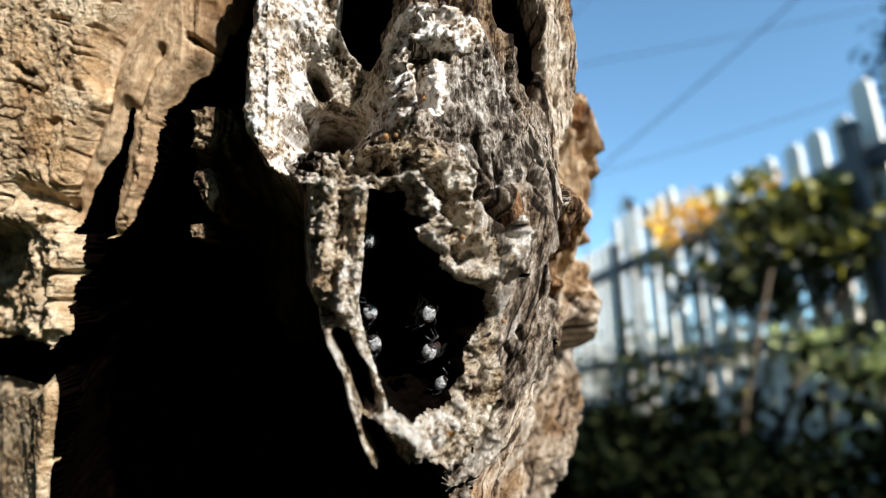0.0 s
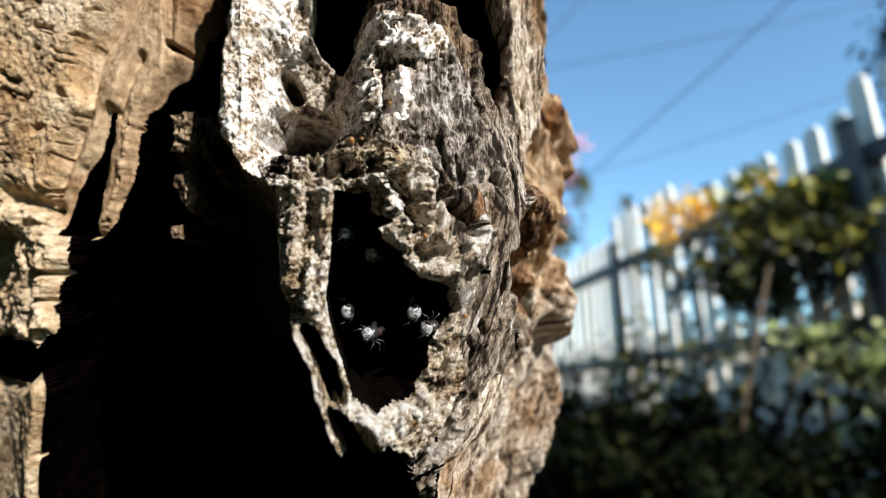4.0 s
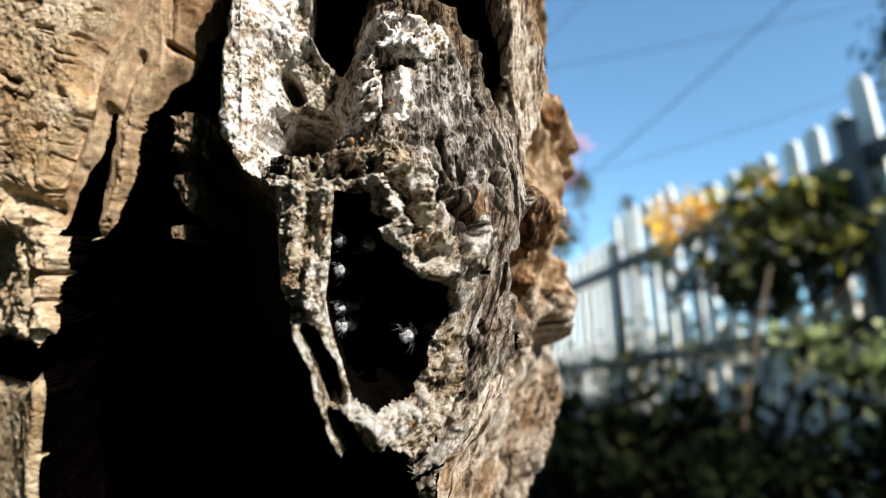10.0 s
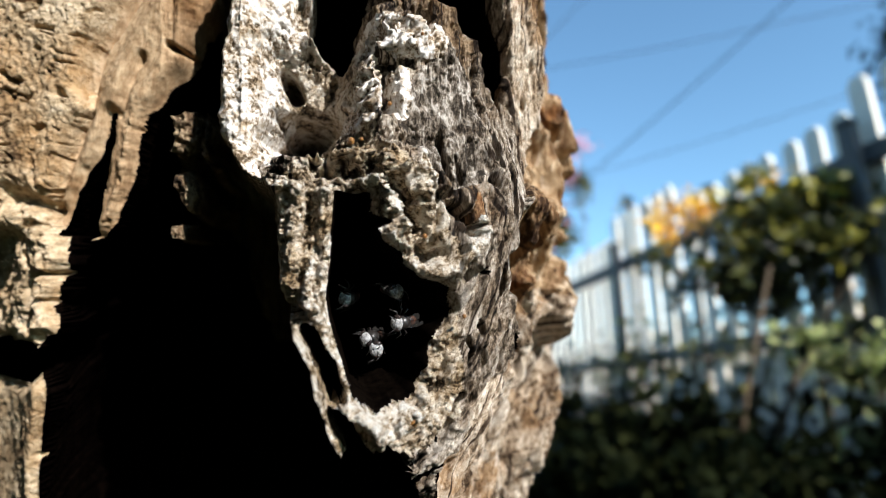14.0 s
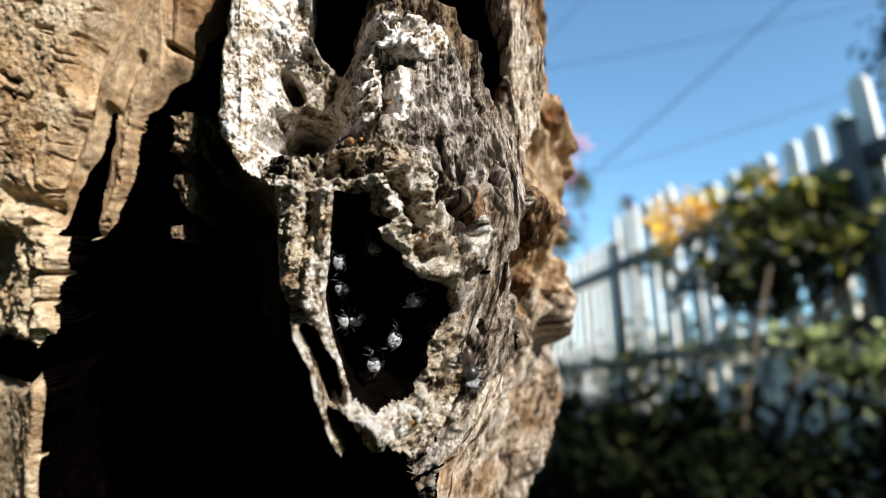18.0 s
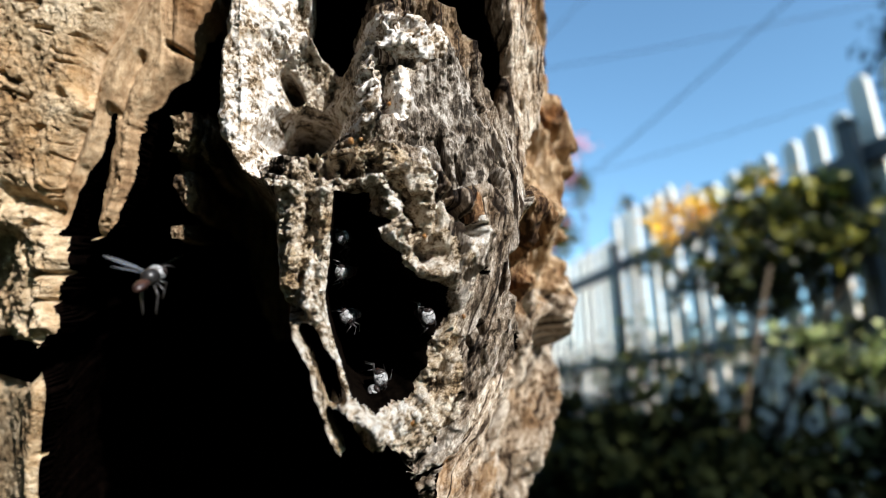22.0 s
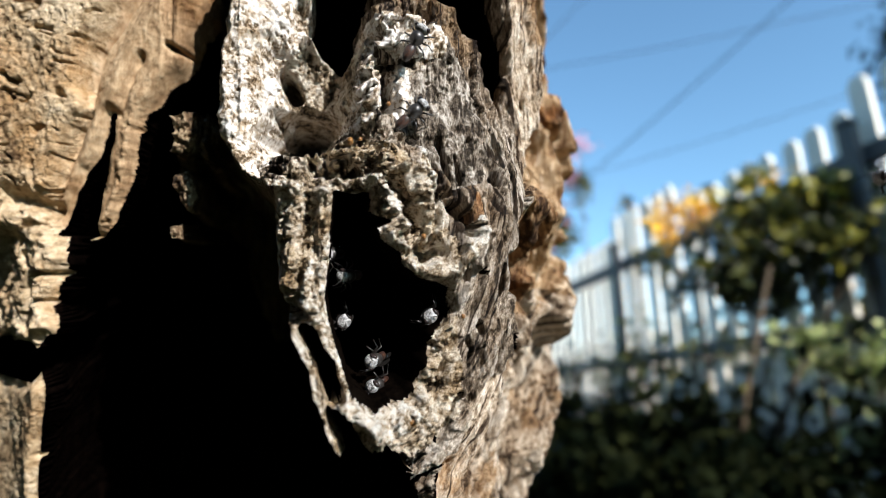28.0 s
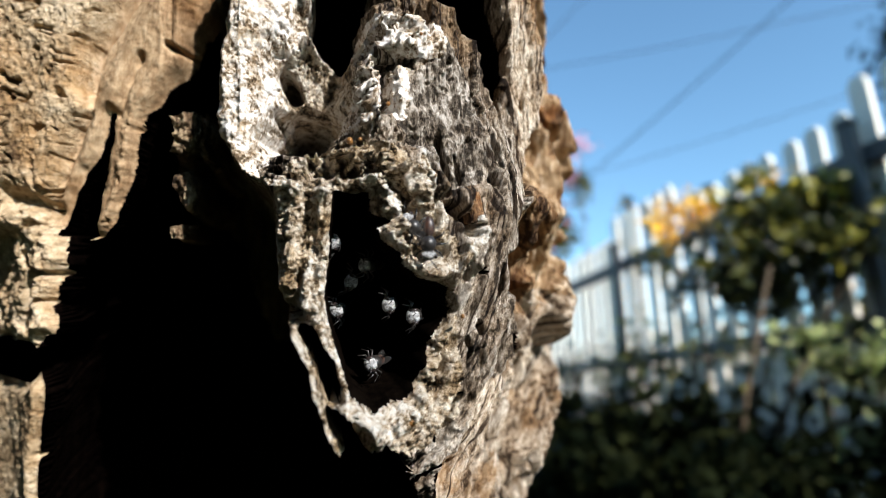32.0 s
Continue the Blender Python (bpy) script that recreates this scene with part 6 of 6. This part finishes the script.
    walk(flyers[1], [(0, fly(49.21, 9.72, 52.0, 165)), (0.5, fly(26.57, 14.57, 59.0, 178, 5)), (0.8, fly(-5.52, -5.21, 60.0, 180, 5)), (0.95, fly(-14.75, -11.03, 120.0, 180)), (5.1, fly(-14.75, -11.03, 120.0, 110)), (5.3, fly(-7.38, -6.14, 60.0, 40)), (5.65, fly(64.56, 11.05, 56.0, 30)), (6, fly(84.84, 11.44, 58.0, 105)), (6.5, fly(65.32, 8.11, 52.0, 165)), (7, fly(42.42, 6.77, 59.0, 168, -5)), (7.3, fly(-5.52, -5.21, 60.0, 180, 5)), (7.45, fly(-14.75, -11.03, 120.0, 180)), (10.1, fly(-14.75, -11.03, 120.0, 110)), (10.3, fly(-7.38, -6.14, 60.0, 40)), (10.65, fly(64.56, 11.05, 56.0, 30)), (11, fly(84.84, 11.44, 58.0, 105)), (11.5, fly(66.01, 8.62, 56.0, 165)), (12, fly(40.88, 7.18, 63.7, 185, 0)), (12.3, fly(-5.52, -5.21, 60.0, 180, 5)), (12.45, fly(-14.75, -11.03, 120.0, 180)), (14.1, fly(-14.75, -11.03, 120.0, 110)), (14.3, fly(-7.38, -6.14, 60.0, 40)), (14.65, fly(64.56, 11.05, 56.0, 30)), (15, fly(84.84, 11.44, 58.0, 105)), (16, fly(66.38, -16.90, 54.0, 165)), (16.5, fly(42.47, -21.74, 61.4, 170, 10)), (16.8, fly(-5.52, -5.21, 60.0, 180, 5)), (16.95, fly(-14.75, -11.03, 120.0, 180)), (17.1, fly(-14.75, -11.03, 120.0, 110)), (17.3, fly(-7.38, -6.14, 60.0, 40)), (17.65, fly(64.56, 11.05, 56.0, 30)), (18, fly(84.84, 11.44, 58.0, 105)), (18.5, fly(49.52, 28.69, 64.0, 165)), (19, fly(17.31, 29.78, 73.2, 185, 0)), (19.3, fly(-5.52, -5.21, 60.0, 180, 5)), (19.45, fly(-14.75, -11.03, 120.0, 180)), (21.1, fly(-14.75, -11.03, 120.0, 110)), (21.3, fly(-7.38, -6.14, 60.0, 40)), (21.65, fly(64.56, 11.05, 56.0, 30)), (22, fly(84.84, 11.44, 58.0, 105)), (23, fly(71.68, 5.15, 56.0, 165)), (23.5, fly(47.33, 3.23, 63.7, 175, 0)), (23.8, fly(-5.52, -5.21, 60.0, 180, 5)), (23.95, fly(-14.75, -11.03, 120.0, 180)), (25.1, fly(-14.75, -11.03, 120.0, 110)), (25.3, fly(-7.38, -6.14, 60.0, 40)), (25.65, fly(64.56, 11.05, 56.0, 30)), (26, fly(84.84, 11.44, 58.0, 105)), (27, fly(66.56, 24.23, 52.0, 165)), (27.5, fly(43.82, 25.05, 59.0, 180, 0)), (27.8, fly(-5.52, -5.21, 60.0, 180, 5)), (27.95, fly(-14.75, -11.03, 120.0, 180)), (32, fly(-14.75, -11.03, 120.0, 180))])
    walk(flyers[2], [(0, fly(81.57, 8.74, 60.0, 150)), (5.1, fly(80.0, 22.0, 58.0, 160)), (5.5, fly(32.71, 23.73, 58.0, 165)), (6, fly(1.50, 20.60, 56.0, 200, 10)), (6.3, fly(-3.66, -4.28, 60.0, 180, 5)), (6.45, fly(-14.75, -11.03, 120.0, 180)), (8.1, fly(-14.75, -11.03, 120.0, 110)), (8.3, fly(-7.38, -6.14, 60.0, 40)), (8.65, fly(64.56, 5.26, 56.0, 30)), (9, fly(84.84, 5.45, 58.0, 105)), (10, fly(49.55, 10.43, 58.0, 165)), (10.5, fly(20.96, 9.15, 66.1, 150, 0)), (10.8, fly(-3.66, -4.28, 60.0, 180, 5)), (10.95, fly(-14.75, -11.03, 120.0, 180)), (18.1, fly(-14.75, -11.03, 120.0, 110)), (18.3, fly(-7.38, -6.14, 60.0, 40)), (18.65, fly(64.56, 5.26, 56.0, 30)), (19, fly(84.84, 5.45, 58.0, 105)), (20, fly(54.67, -13.72, 54.0, 165)), (20.5, fly(29.16, -18.13, 61.4, 170, 0)), (20.8, fly(-3.66, -4.28, 60.0, 180, 5)), (20.95, fly(-14.75, -11.03, 120.0, 180)), (21.5, fly(-27.32, -22.71, 58.0, 165)), (22, fly(-29.85, -2.83, 56.0, 90, 20)), (22.3, fly(-3.66, -4.28, 60.0, 180, 5)), (22.45, fly(-14.75, -11.03, 120.0, 180)), (29.1, fly(-14.75, -11.03, 120.0, 110)), (29.3, fly(-7.38, -6.14, 60.0, 40)), (29.65, fly(64.56, 5.26, 56.0, 30)), (30, fly(84.84, 5.45, 58.0, 105)), (31, fly(66.91, 24.40, 64.0, 165)), (31.5, fly(37.18, 24.87, 73.2, 180, 0)), (31.8, fly(-3.66, -4.28, 60.0, 180, 5)), (31.95, fly(-14.75, -11.03, 120.0, 180))])
    walk(flyers[3], [(0, fly(81.57, 8.74, 60.0, 150)), (6.1, fly(78.0, -18.0, 58.0, 160)), (6.5, fly(38.51, -21.73, 57.0, 165)), (7, fly(7.61, -23.24, 55.0, 160, 0)), (7.3, fly(-1.80, -3.35, 60.0, 180, 5)), (7.45, fly(-14.75, -11.03, 120.0, 180)), (8.5, fly(-8.39, -18.51, 58.0, 165)), (9, fly(-11.57, 1.21, 56.0, 200, 20)), (9.3, fly(-1.80, -3.35, 60.0, 180, 5)), (9.45, fly(-14.75, -11.03, 120.0, 180)), (11, fly(50.0, -4.5, 56.0, 165)), (11.5, fly(16.98, -8.23, 63.7, 185, 0)), (11.8, fly(-1.80, -3.35, 60.0, 180, 5)), (11.95, fly(-14.75, -11.03, 120.0, 180)), (19.1, fly(-14.75, -11.03, 120.0, 110)), (19.3, fly(-7.38, -6.14, 60.0, 40)), (19.65, fly(64.56, -0.52, 56.0, 30)), (20, fly(84.84, -0.54, 58.0, 105)), (21, fly(63.46, -14.00, 56.0, 165)), (21.5, fly(37.98, -18.56, 63.7, 175, 0)), (21.8, fly(-1.80, -3.35, 60.0, 180, 5)), (21.95, fly(-14.75, -11.03, 120.0, 180)), (24.1, fly(-14.75, -11.03, 120.0, 110)), (24.3, fly(-7.38, -6.14, 60.0, 40)), (24.65, fly(64.56, -0.52, 56.0, 30)), (25, fly(84.84, -0.54, 58.0, 105)), (25.3, fly(59.93, -1.10, 56.0, 165)), (25.8, fly(33.97, -3.88, 63.7, 178, 0)), (26.1, fly(-1.80, -3.35, 60.0, 180, 5)), (26.25, fly(-14.75, -11.03, 120.0, 180)), (32, fly(-14.75, -11.03, 120.0, 180))])
    walk(crawlers[0], [(0, crawl(-16.61, -14.75, 120.0, 0)), (16.3, crawl(-16.61, -14.75, 120.0, 0)), (16.6, crawl(-2.21, -12.95, 63.0, 10)), (17, crawl(5.40, -12.59, 64.5, -20)), (17.5, crawl(4.36, -13.49, 64.0, -60)), (18, crawl(3.33, -14.30, 63.2, -80)), (19, crawl(2.64, -17.99, 62.4, -100)), (20, crawl(-0.26, -20.75, 62.0, -150)), (20.6, crawl(-5.42, -16.72, 62.5, -220)), (21, crawl(-15.12, -14.51, 118.0, -220)), (32, crawl(-16.61, -14.75, 120.0, -220))])
    walk(crawlers[1], [(0, crawl(-17.85, -12.27, 120.0, 60)), (22.2, crawl(-17.85, -12.27, 120.0, 60)), (22.6, crawl(-8.58, 1.35, 62.0, 50)), (23, crawl(0.81, 20.98, 71.0, 40)), (23.4, crawl(-1.64, 12.34, 66.0, 100)), (23.8, crawl(-6.02, 3.91, 62.0, 160)), (24.2, crawl(-17.85, -12.27, 120.0, 160)), (27.3, crawl(-17.85, -12.27, 120.0, 90)), (27.6, crawl(-7.94, 2.63, 62.0, 60)), (28, crawl(-3.18, 16.51, 65.5, 40)), (28.6, crawl(-0.94, 11.48, 65.0, -30)), (29, crawl(1.07, 7.99, 65.0, -80)), (30, crawl(-0.90, -2.65, 62.5, -120)), (31, crawl(-1.69, -3.19, 60.5, -170)), (32, crawl(-3.14, 2.50, 62.0, -230))])
    walk(crawlers[2], [(0, crawl(-15.37, -17.23, 120.0, 60)), (22.1, crawl(-15.37, -17.23, 120.0, 60)), (22.5, crawl(-5.21, 1.30, 60.0, 60)), (23, crawl(11.07, 25.20, 76.0, 70)), (23.5, crawl(1.04, 9.18, 63.0, 130)), (23.9, crawl(-5.83, 1.30, 60.0, 180)), (24.3, crawl(-16.61, -14.75, 120.0, 180)), (27.1, crawl(-16.61, -14.75, 120.0, 120)), (27.5, crawl(-6.12, 9.18, 63.0, 80)), (28, crawl(-2.98, 25.24, 65.5, 60)), (28.5, crawl(2.38, 14.61, 64.0, -20)), (29, crawl(5.77, 5.30, 65.0, -70)), (29.5, crawl(1.01, -0.57, 61.0, -130)), (30, crawl(-2.89, -0.92, 59.5, -190)), (31, crawl(-2.75, -2.56, 60.5, -150)), (32, crawl(-1.39, 0.57, 61.0, -90))])


motions()
